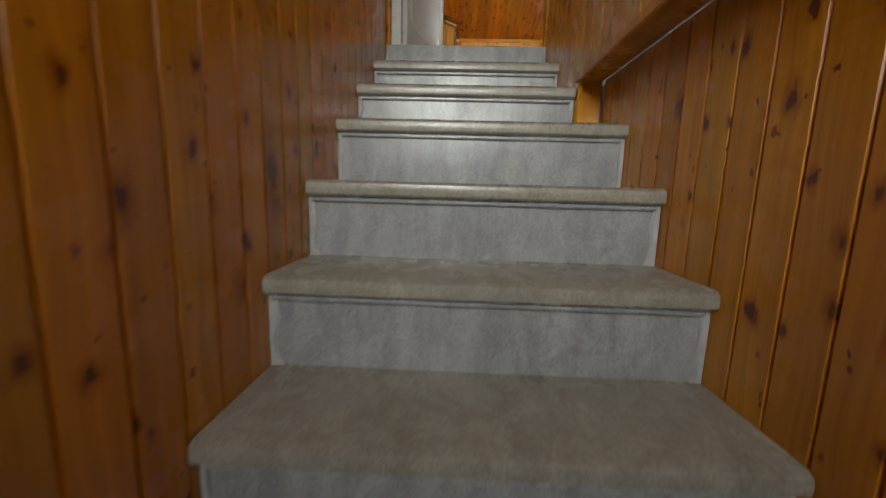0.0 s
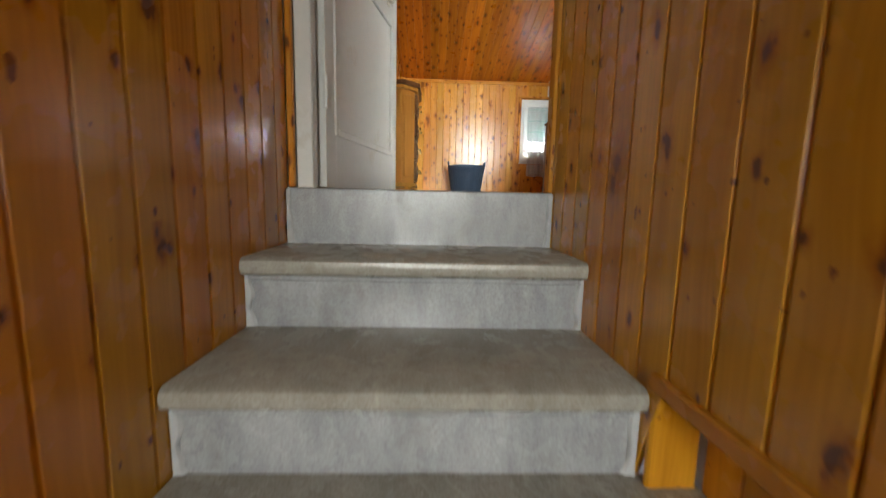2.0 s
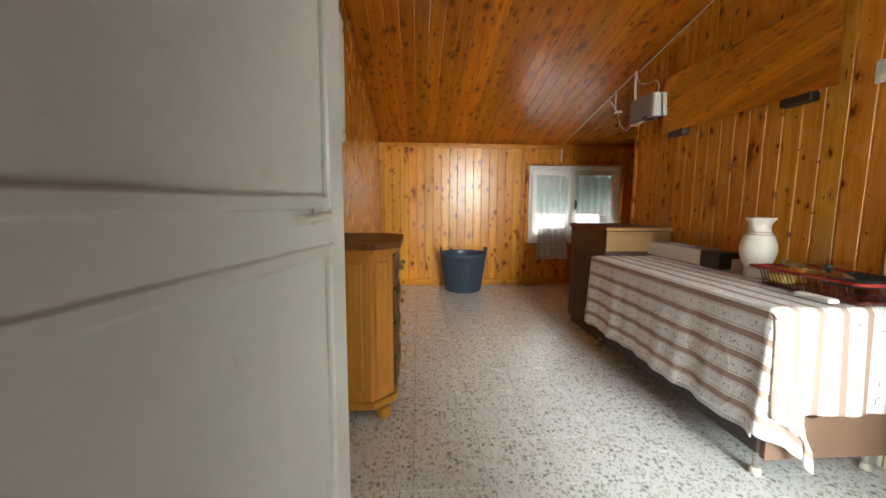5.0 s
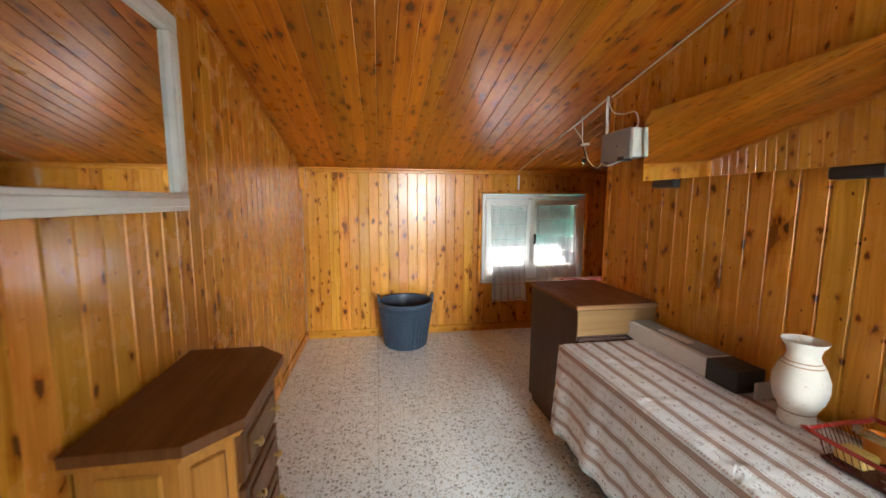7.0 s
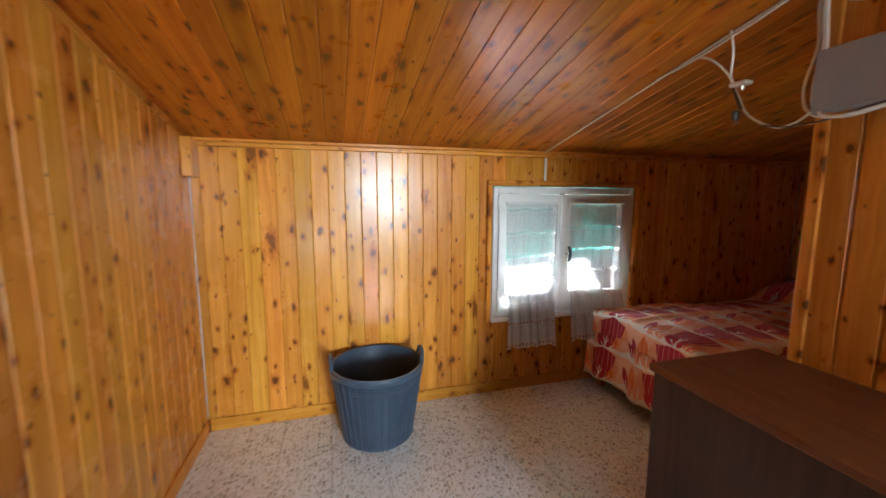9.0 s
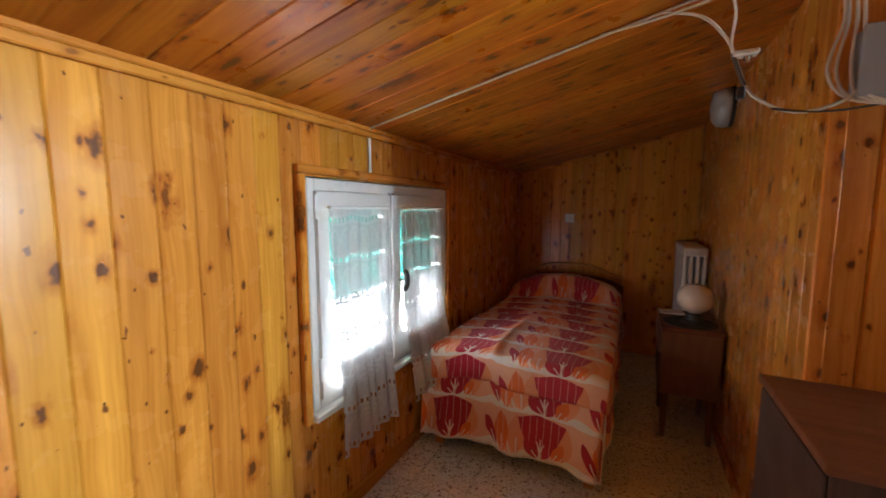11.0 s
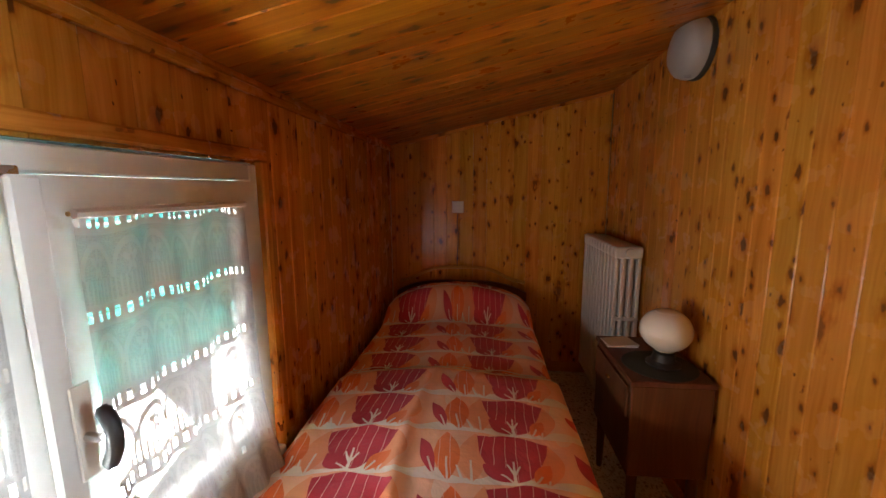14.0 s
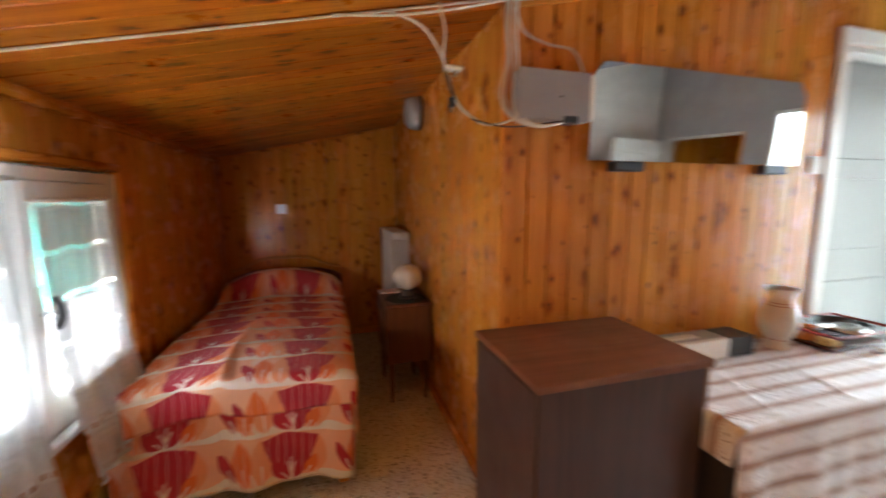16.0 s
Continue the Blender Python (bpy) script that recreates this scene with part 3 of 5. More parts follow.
# ---- the plan, in metres ----
LEFT, RIGHT, FAR, NOOK, END = -0.25, 1.93, 6.89, 5.355, 4.345
DOOR_Y0, DOOR_Y1 = 2.42, 2.55
STAIR_L, STAIR_R, STAIR_LOW = -0.258, 0.615, 0.718
PITCH, GAP = 0.095, 0.0006
TOP_Y = 2.35
PLASTER_TO = 3.58  # plain plaster over the door end of the room, boards from here on


def structure(name, bm, material, label, category="wall"):
    return tagged(part(name, bm, material), label, category, kind="structure")


def holed(axis, face, back, u0, u1, z0, z1, holes):
    """A wall slab with openings through it; axis: the way across it that u runs."""
    bm = bmesh.new()

    def slab(a, b, lo, hi):
        if b - a > 1e-4 and hi - lo > 1e-4:
            if axis == "x":
                box((a, min(face, back), lo), (b, max(face, back), hi), into=bm)
            else:
                box((min(face, back), a, lo), (max(face, back), b, hi), into=bm)

    cuts = sorted({u0, u1, *[c for h in holes for c in h[:2]]})
    for a, b in zip(cuts, cuts[1:]):
        lo = z0
        for h in sorted((h for h in holes if h[0] <= a + 1e-6 and h[1] >= b - 1e-6), key=lambda h: h[2]):
            slab(a, b, lo, h[2])
            lo = h[3]
        slab(a, b, lo, z1)
    return bm


# walls stand behind their boarding
BACK = 0.014
wall_left = structure("wall_left", holed("y", LEFT - BACK, LEFT - 0.13, 2.41, FAR + 0.2, -0.2, 2.9, []), WHITE_WALL, "left wall boarded with upright knotty varnished pine")
wall_far = structure("wall_far", holed("x", FAR + BACK, FAR + 0.20, LEFT - 0.13, END + 0.15, -0.2, 2.0, [(1.495, 2.64, 0.53, 1.435)]), WHITE_WALL, "low window wall boarded with knotty varnished pine")
wall_right = structure("wall_right", holed("y", RIGHT + BACK, RIGHT + 0.12, DOOR_Y1, NOOK - BACK, -0.2, 2.75, [(2.68, 3.56, -0.2, 2.05)]), WHITE_WALL, "side wall boarded with knotty varnished pine")
wall_nook = structure("wall_nook", holed("x", NOOK - BACK, NOOK - 0.12, RIGHT + 0.12, END + 0.15, -0.2, 2.2, []), WHITE_WALL, "alcove wall boarded with knotty varnished pine")
wall_end = structure("wall_end", holed("y", END + BACK, END + 0.15, NOOK - BACK, FAR + BACK, -0.2, 2.2, []), WHITE_WALL, "alcove end wall boarded with knotty pine behind the bed")
wall_door = structure("wall_door", holed("x", DOOR_Y0, DOOR_Y1, STAIR_L - BACK, RIGHT + 0.25, -0.2, 2.75, [(-0.255, 0.672, -0.2, 1.80), (0.90, 1.75, -0.2, 1.93)]), GREY_PLASTER, "wall with the stair door and the loggia opening")
wall_stair = structure("wall_stair", holed("y", STAIR_R + BACK, STAIR_R + 0.09, -1.7, DOOR_Y0, -0.345, 2.75, []), WHITE_WALL, "stair wall boarded with pine, overhanging low down")
box((STAIR_LOW + BACK, -1.7, -2.3), (STAIR_LOW + 0.1, 2.34, -0.345), into=(low := bmesh.new()))
wall_stair_low = structure("wall_stair_low", low, WHITE_WALL, "set-back lower stair wall boarded with pine")

wall_stair_left = structure("wall_stair_left", holed("y", STAIR_L - BACK, STAIR_L - 0.12, -1.7, 2.409, -2.3, 2.9, []), WHITE_WALL, "stair wall boarded with upright knotty varnished pine")

# loggia and stairwell that close the place where it is not seen
bm = holed("x", -2.95, -3.07, 0.88, 4.6, -0.2, 2.7, [(1.0, 3.6, 0.80, 2.45)])
box((4.48, -2.95, -0.2), (4.6, 2.42, 2.7), into=bm), box((0.88, -2.95, -0.2), (0.95, 0.85, 2.7), into=bm), box((0.77, 0.85, -0.2), (0.84, 2.42, 2.7), into=bm), box((2.19, 2.30, -0.2), (4.47, 2.42, 2.7), into=bm)
structure("wall_loggia", bm, WHITE_WALL, "plain plaster walls of the bright loggia")
structure("floor_loggia", box((0.77, -3.07, -0.2), (4.6, 2.42, 0.0)), WHITE_WALL, "pale loggia floor", "floor")
structure("ceiling_loggia", box((0.74, -3.1, 2.7), (4.65, 2.5, 2.8)), WHITE_WALL, "plain loggia ceiling", "ceiling")
# unseen end wall; its opening is made up to go with the stairwell lamp
bm = holed("x", -1.60, -1.72, LEFT - 0.15, 0.86, -2.3, 2.8, [(-0.12, 0.48, -0.25, 0.55)])
structure("wall_stairwell", bm, WHITE_WALL, "plain plaster wall at the foot of the stairs")
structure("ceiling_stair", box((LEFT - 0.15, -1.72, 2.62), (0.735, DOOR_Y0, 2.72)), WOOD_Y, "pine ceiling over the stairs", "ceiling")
structure("floor_hall", box((LEFT - 0.15, -1.72, -2.3), (0.86, 0.02, -2.15)), WHITE_WALL, "hall floor below the stairs", "floor")

# floor bed under the tiles
bm = box((LEFT - 0.13, DOOR_Y1, -0.2), (RIGHT + 0.12, FAR + 0.1, -0.012))
box((RIGHT + 0.12, NOOK - 0.12, -0.2), (END + 0.15, FAR + 0.1, -0.012), into=bm)
floor = structure("floor", bm, GROUT, "worn grey terrazzo tile floor", "floor")
threshold = structure("threshold", box((STAIR_L + 0.002, TOP_Y + 0.02, -0.06), (0.672, DOOR_Y1 - 0.001, 0.0), 0.004), SLAB, "pinkish marble threshold slab at the stair head", "threshold")


# ---- stairs ----
stairs = thing("staircase", (0.2, 1.2, -2.15), "steep stair with grey stone treads and marble risers", "stairs")
stairs["kind"] = "structure"
# nosing line and height of each tread
steps = [(TOP_Y, 0.0), (2.02, -0.180), (1.718, -0.362), (1.440, -0.545), (1.163, -0.757), (0.910, -0.970), (0.655, -1.185), (0.42, -1.400), (0.20, -1.605), (0.0, -1.805)]
for k, (y, z) in enumerate(steps):
    r = STAIR_R - 0.003 if k < 3 else STAIR_LOW - 0.003
    back = steps[k - 1][0] + 0.03 if k else TOP_Y + 0.02
    low = steps[k + 1][1] if k + 1 < len(steps) else -2.15
    if k:
        prof = [(back, z - 0.045), (y + 0.012, z - 0.045), (y + 0.003, z - 0.038), (y, z - 0.022), (y + 0.003, z - 0.008), (y + 0.014, z), (back, z)]
        bm = bmesh.new()
        ends = [[bm.verts.new((x, py, pz)) for py, pz in prof] for x in (STAIR_L + 0.003, r)]
        bm.faces.new(ends[0]), bm.faces.new(ends[1])
        for i in range(len(prof)):
            j = (i + 1) % len(prof)
            bm.faces.new((ends[0][i], ends[0][j], ends[1][j], ends[1][i]))
        part("tread", bm, TREAD, stairs, smooth=True)
        part("moulding", box((STAIR_L + 0.012, y + 0.018, z - 0.060), (r - 0.012, y + 0.05, z - 0.046), 0.004), RISER, stairs)
        part("riser", box((STAIR_L + 0.014, y + 0.032, low - 0.02), (r - 0.014, y + 0.06, z - 0.046), 0.002), RISER, stairs)
    else:
        part("riser", box((STAIR_L + 0.003, y, low - 0.02), (r, y + 0.02, z), 0.005, 2), RISER, stairs, "top riser of worn grey marble")

    # rough mortar that closes the riser against the side walls
    if k < 7:
        for wall, turned in ((STAIR_L + 0.003, 1), (r, -1)):
            bm = bmesh.new()
            rows = []
            top = z - (0.047 if k else 0.004)
            face = y + (0.032 if k else 0.0)
            for i in range(10):
                h = low + (top - low) * i / 9
                reach = 0.016 + 0.014 * noise.noise(Vector((i * 0.43, k * 3.1, turned * 5.0))) + (0.010 if i == 0 else 0.0)
                rows.append([bm.verts.new(c) for c in ((wall, face - 0.007, h), (wall + turned * reach * 0.7, face - 0.006, h), (wall + turned * reach, face - 0.001, h), (wall + turned * reach, face + 0.010, h), (wall, face + 0.010, h))])
            for a, b in zip(rows, rows[1:]):
                for i in range(5):
                    j = (i + 1) % 5
                    bm.faces.new((a[i], a[j], b[j], b[i]))
            bm.faces.new(rows[0]), bm.faces.new(rows[-1])
            bmesh.ops.recalc_face_normals(bm, faces=bm.faces)
            part("mortar", bm, MORTAR, stairs, "rough grey-white mortar edge")


# ---- the sloping ceiling of boards ----
def ceiling_boards():
    verts, faces = [], []
    for k in range(51):
        a, b = LEFT - 0.05 + k * PITCH, LEFT - 0.05 + (k + 1) * PITCH - GAP
        ys = (PLASTER_TO, FAR + 0.05)
        base = len(verts)
        for y in ys:
            z = roof(y)
            verts += [(a, y, z + 0.0025), (a + 0.004, y, z), (b - 0.004, y, z), (b, y, z + 0.0025), (b, y, z + 0.03), (a, y, z + 0.03)]
        for i in range(6):
            j = (i + 1) % 6
            faces.append((base + i, base + j, base + 6 + j, base + 6 + i))
        faces += [tuple(base + i for i in range(6)), tuple(base + 6 + i for i in range(6))]
    mesh = bpy.data.meshes.new("ceiling")
    mesh.from_pydata(verts, [], faces)
    mesh.validate()
    return mesh


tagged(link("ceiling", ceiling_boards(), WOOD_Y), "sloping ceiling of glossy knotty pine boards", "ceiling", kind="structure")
bm = box((LEFT - 0.05, DOOR_Y0 - 0.1, 0.0), (RIGHT + 0.1, PLASTER_TO - 0.002, 0.03))
for v in bm.verts:
    v.co.z += roof(v.co.y)
structure("ceiling_plaster", bm, GREY_PLASTER, "grey-white plaster slope above the doors", "ceiling")
bm = bmesh.new()
box((LEFT - 0.2, DOOR_Y0 - 0.2, 0), (END + 0.4, FAR + 0.5, 0.08), into=bm)
for v in bm.verts:
    v.co.z += roof(v.co.y) + 0.034
structure("roof", bm, WHITE_WALL, "closed roof over the attic", "roof")


# ---- doors and windows ----
def stair_door():
    door = thing("door_1", (-0.165, 2.50, 0.012), "white painted panel door standing open into the attic", "door")
    door["kind"] = "structure"
    long, tall, thick = 0.858, 1.765, 0.038
    put = Matrix.Translation((-0.160, 2.480, 0.006)) @ Matrix.Rotation(radians(78.8), 4, "Z")
    bm = bmesh.new()
    # stiles and rails with two sunk panels
    for a, b in (((0, 0, 0), (0.08, thick, tall)), ((long - 0.08, 0, 0), (long, thick, tall)), ((0.08, 0, 0), (long - 0.08, thick, 0.20)), ((0.08, 0, 0.865), (long - 0.08, thick, 0.965)), ((0.10, 0, tall - 0.12), (long - 0.08, thick, tall))):
        box(a, b, 0.002, into=bm)
    leaf = part("leaf_frame", turn(bm, put), WHITE, door)
    for z0, z1 in ((0.20, 0.865), (0.965, tall - 0.12)):
        part("panel", turn(box((0.10, 0.010, z0), (long - 0.08, thick - 0.010, z1)), put), WHITE, door)
        for y in (-0.006, thick - 0.012):
            bm = bmesh.new()
            for a, b in (((0.068, z0 - 0.012), (0.098, z1 + 0.012)), ((long - 0.098, z0 - 0.012), (long - 0.068, z1 + 0.012)), ((0.098, z0 - 0.012), (long - 0.098, z0 + 0.018)), ((0.098, z1 - 0.018), (long - 0.098, z1 + 0.012))):
                box((a[0], y, a[1]), (b[0], y + 0.018, b[1]), 0.005, into=bm)
            part("moulding", turn(bm, put), WHITE, door)
    for side in (-1, 1):
        y0 = -0.004 if side < 0 else thick + 0.004
        handle = part("door_handle", turn(tube([(0.70, y0, 0.942), (0.70, y0 + side * 0.022, 0.942), (0.685, y0 + side * 0.030, 0.942), (0.58, y0 + side * 0.028, 0.936)], 0.009, 8), put), IVORY, door, "lever handle painted over in grey-white", smooth=True)
        part("rosette", turn(box((0.68, y0 - 0.003, 0.922), (0.72, y0 + 0.003, 0.962), 0.002), put), IVORY, handle)
    part("lock_plate", turn(box((long - 0.001, 0.008, 0.90), (long + 0.002, 0.030, 1.08)), put), STEEL, door)
    for z in (0.27, 0.95, 1.52):
        part("hinge", turn(tube([(-0.006, -0.004, z), (-0.006, -0.004, z + 0.11)], 0.008, 8), put), WHITE, door, "hinge painted over in white", smooth=True)
    # lining of the opening
    frame_ob = tagged(thing("door_frame", (0.2, 2.48, 0.0), "white painted lining of the stair doorway", "door frame"), kind="structure")
    part("jamb", box((-0.236, 2.396, 0.0), (-0.182, 2.452, 1.798), 0.004), WHITE, frame_ob)
    part("jamb", box((0.638, 2.432, 0.0), (0.672, 2.545, 1.798), 0.003), WOOD, frame_ob, "bare pine jamb")
    part("head", box((-0.181, 2.42, 1.782), (0.637, 2.545, 1.798), 0.003), WHITE, frame_ob)
    part("stop", box((-0.257, 2.372, 0.001), (-0.237, 2.395, 2.3), 0.004), WOOD, frame_ob, "narrow pine cover strip")
    plate = part("strike_plate", box((0.634, 2.510, 0.905), (0.6375, 2.530, 0.99), 0.001), IVORY, frame_ob, "worn metal strike plate")
    # holes not cut: black patches carry the shade of their depth
    for z in (0.897, 0.947):
        part("latch_hole_patch", box((0.6325, 2.514, z + 0.016), (0.6338, 2.526, z + 0.038)), BLACK, plate)


stair_door()


def side_door():
    """The closed door in the side wall, deep in its lining."""
    door = tagged(thing("door_2", (2.03, 3.12, 0.0), "closed grey-white panel door in a white lining", "door"), kind="structure")
    x = RIGHT
    part("casing", box((x - 0.018, 3.56, 0.0), (x + 0.0, 3.63, 2.12), 0.004), WHITE, door)
    part("casing", box((x - 0.018, 2.61, 0.0), (x + 0.0, 2.68, 2.12), 0.004), WHITE, door)
    part("casing", box((x - 0.018, 2.681, 2.05), (x + 0.0, 3.559, 2.12), 0.004), WHITE, door)
    part("lining", box((x + 0.002, 3.535, 0.0), (x + 0.118, 3.558, 2.048)), WHITE, door)
    part("lining", box((x + 0.002, 2.682, 0.0), (x + 0.118, 2.705, 2.048)), WHITE, door)
    part("lining", box((x + 0.002, 2.706, 2.02), (x + 0.118, 3.534, 2.048)), WHITE, door)
    leaf = part("leaf", box((x + 0.075, 2.71, 0.01), (x + 0.112, 3.53, 2.015), 0.003), GREY_DOOR, door)
    for z0, z1 in ((0.2, 0.86), (1.03, 1.42), (1.52, 1.9)):
        part("panel", box((x + 0.068, 2.83, z0), (x + 0.078, 3.41, z1), 0.006), GREY_DOOR, leaf)
    part("door_handle", tube([(x + 0.075, 2.78, 1.0), (x + 0.035, 2.78, 1.0), (x + 0.03, 2.89, 1.0)], 0.008, 8), STEEL, leaf, smooth=True)


side_door()

loggia = tagged(thing("loggia_opening", (1.32, 2.48, 0.0), "white lining of the open way to the loggia", "door frame"), kind="structure")
for a, b in (((0.902, 2.43, 0), (0.925, 2.56, 1.928)), ((1.725, 2.43, 0), (1.748, 2.56, 1.928)), ((0.926, 2.43, 1.90), (1.724, 2.56, 1.928))):
    part("lining", box(a, b, 0.003), WHITE, loggia)


def rounded(x0, x1, z0, z1, r, n=5):
    pts = []
    for cx, cz, a in ((x1 - r, z0 + r, -90), (x1 - r, z1 - r, 0), (x0 + r, z1 - r, 90), (x0 + r, z0 + r, 180)):
        pts += [(cx + r * math.cos(radians(a + 90 * i / n)), cz + r * math.sin(radians(a + 90 * i / n))) for i in range(n + 1)]
    return pts


def attic_window():
    win = tagged(thing("window_1", (2.08, FAR, 0.53), "small white two-leaf attic window with rounded panes", "window"), kind="structure")
    x0, x1, z0, z1 = 1.508, 2.625, 0.545, 1.428
    # fixed frame
    bm = bmesh.new()
    for a, b in (((x0, z0), (x0 + 0.035, z1)), ((x1 - 0.035, z0), (x1, z1)), ((x0 + 0.035, z1 - 0.045), (x1 - 0.035, z1)), ((x0 + 0.035, z0), (x1 - 0.035, z0 + 0.04))):
        box((a[0], FAR - 0.018, a[1]), (b[0], FAR + 0.07, b[1]), 0.004, into=bm)
    part("window_frame", bm, WHITE, win)
    part("window_sill", box((x0 - 0.01, FAR - 0.045, z0 - 0.032), (x1 + 0.01, FAR + 0.07, z0 - 0.002), 0.006), WHITE, win, "white sill with chipped paint")
    # wooden cover strips round it
    for a, b, mat in (((x0 - 0.045, z0 - 0.03), (x0 - 0.012, z1 + 0.012), WOOD), ((x1 + 0.012, z0 - 0.03), (x1 + 0.045, z1 + 0.012), WOOD), ((x0 - 0.045, z1 + 0.013), (x1 + 0.045, z1 + 0.045), WOOD_X)):
        part("cover_strip", box((a[0], FAR - 0.030, a[1]), (b[0], FAR - 0.002, b[1]), 0.005), mat, win, "pine cover strip")
    for a, b, p0, p1 in ((x0 + 0.037, 2.028, 1.602, 1.968), (2.030, x1 - 0.037, 2.094, 2.506)):
        zl, zh = z0 + 0.042, z1 - 0.047
        inner = rounded(p0, p1, 0.690, 1.312, 0.03)
        k = len(inner) // 4
        bm = bmesh.new()
        ys = (FAR - 0.030, FAR + 0.012)
        inn = [[bm.verts.new((x, y, z)) for x, z in inner] for y in ys]
        out = [[bm.verts.new((x, y, z)) for x, z in ((b, zl), (b, zh), (a, zh), (a, zl))] for y in ys]
        for s in (0, 1):
            for q in range(4):
                for i in range(k - 1):
                    bm.faces.new((out[s][q], inn[s][q * k + i], inn[s][q * k + i + 1]))
                nq = (q + 1) % 4
                bm.faces.new((out[s][q], inn[s][q * k + k - 1], inn[s][nq * k], out[s][nq]))
        for q in range(4):
            bm.faces.new((out[0][q], out[0][(q + 1) % 4], out[1][(q + 1) % 4], out[1][q]))
        for i in range(4 * k):
            j = (i + 1) % (4 * k)
            bm.faces.new((inn[0][i], inn[0][j], inn[1][j], inn[1][i]))
        sash = part("sash", bm, WHITE, win)
        pane = part("pane", box((p0 - 0.006, FAR - 0.004, 0.684), (p1 + 0.006, FAR - 0.001, 1.318)), CLEAR, sash)
        pane.visible_shadow = False
        rod = part("curtain_rod", tube([(p0 - 0.012, FAR - 0.036, 1.322), (p1 + 0.012, FAR - 0.036, 1.322)], 0.004, 6), BRASS, sash, "thin brass curtain rod", smooth=True)
    part("astragal", box((2.006, FAR - 0.044, z0 + 0.043), (2.050, FAR - 0.031, z1 - 0.048), 0.005), WHITE, win)
    lock = part("handle_plate", box((2.034, FAR - 0.049, 0.90), (2.066, FAR - 0.045, 1.06), 0.002), IVORY, win, "worn pale metal handle plate")
    part("handle", tube([(2.05, FAR - 0.048, 0.972), (2.05, FAR - 0.075, 0.972), (2.05, FAR - 0.088, 0.985)], 0.007, 8), STEEL, lock, smooth=True)
    part("grip", tube([(2.05, FAR - 0.080, 1.025), (2.05, FAR - 0.096, 0.995), (2.05, FAR - 0.096, 0.955), (2.05, FAR - 0.080, 0.92)], [0.006] + [0.012] * 11 + [0.006], 10), BLACK, lock, "black curved grip", smooth=True)
    part("bolt", box((2.0, FAR - 0.036, z1 - 0.052), (2.03, FAR - 0.019, z1 - 0.036), 0.002), STEEL, win)
    for z in (0.66, 1.28):
        part("hinge", tube([(x0 + 0.034, FAR - 0.024, z), (x0 + 0.034, FAR - 0.024, z + 0.09)], 0.007, 8), WHITE, win, smooth=True)
        part("hinge", tube([(x1 - 0.034, FAR - 0.024, z), (x1 - 0.034, FAR - 0.024, z + 0.09)], 0.007, 8), WHITE, win, smooth=True)
    # half-drawn roller shutter of thin slats
    shut = tagged(thing("window_shutter", (2.08, 7.0, 0.93), "teal plastic roller shutter drawn halfway down", "shutter"), kind="structure")
    for k in range(12):
        z = 0.925 + k * 0.0455
        gap = 0.004 if k in (4, 8) else 0.0005
        part("slat", box((1.475, 6.992, z + gap), (2.69, 7.003, z + 0.045), 0.003), TEAL, shut)
    for x in (1.452, 2.695):
        part("guide", box((x, 6.98, 0.53), (x + 0.022, 7.015, 1.48), 0.002), GREY_BOX, shut)
    part("end_bar", box((1.475, 6.988, 0.905), (2.69, 7.007, 0.9245), 0.003), GREY_BOX, shut)


attic_window()


# ---- outside ----
structure("ground", box((-400, 9, -6.1), (400, 800, -6.0)), GROUND, "pale sunlit ground below the window", "ground")


def tree(x, y, tall, seed):
    rnd = random.Random(seed)
    t = thing("tree", (x, y, -6.0), "leafy green tree outside the attic window", "tree", "trees outside the window")
    bm = tube([(x, y, -6.0), (x + 0.1, y, -6 + tall * 0.4), (x - 0.05, y + 0.1, -6 + tall * 0.8)], [0.18, 0.17, 0.15, 0.14, 0.12, 0.1, 0.08, 0.06, 0.04], 8)
    for k in range(6):
        a, h = rnd.uniform(0, 6.28), -6 + tall * rnd.uniform(0.35, 0.65)
        tube([(x, y, h), (x + math.cos(a) * 0.7, y + math.sin(a) * 0.7, h + 0.5), (x + math.cos(a) * 1.4, y + math.sin(a) * 1.4, h + 1.2)], [0.06, 0.055, 0.05, 0.045, 0.04, 0.035, 0.03, 0.02, 0.012], 6, into=bm)
    part("trunk", bm, BARK, t, "brown bark", smooth=True)
    verts, faces = [], []
    for k in range(2600):
        d = Vector((rnd.gauss(0, 1), rnd.gauss(0, 1), rnd.gauss(0, 0.8)))
        d = d.normalized() * rnd.uniform(0.25, 1) ** 0.5
        clump = 0.8 + 0.3 * noise.noise(d * 2.3 + Vector((seed, 0, 0)))
        p = Vector((x, y, -6 + tall * 0.72)) + Vector((d.x * 1.7, d.y * 1.7, d.z * tall * 0.3)) * clump
        a, b = Vector((rnd.uniform(-1, 1), rnd.uniform(-1, 1), rnd.uniform(-1, 1))).normalized() * 0.11, Vector((rnd.uniform(-1, 1), rnd.uniform(-1, 1), rnd.uniform(-1, 1))).normalized() * 0.06
        base = len(verts)
        verts += [p - a, p + b, p + a, p - b]
        faces.append((base, base + 1, base + 2, base + 3))
    mesh = bpy.data.meshes.new("crown")
    mesh.from_pydata(verts, [], faces)
    link("crown", mesh, LEAVES, t, "green leaves")


for x, y, tall, seed in ((3.4, 17.0, 6.2, 3), (9.5, 14.0, 6.6, 5), (-3.0, 19.0, 6.4, 11)):
    tree(x, y, tall, seed)


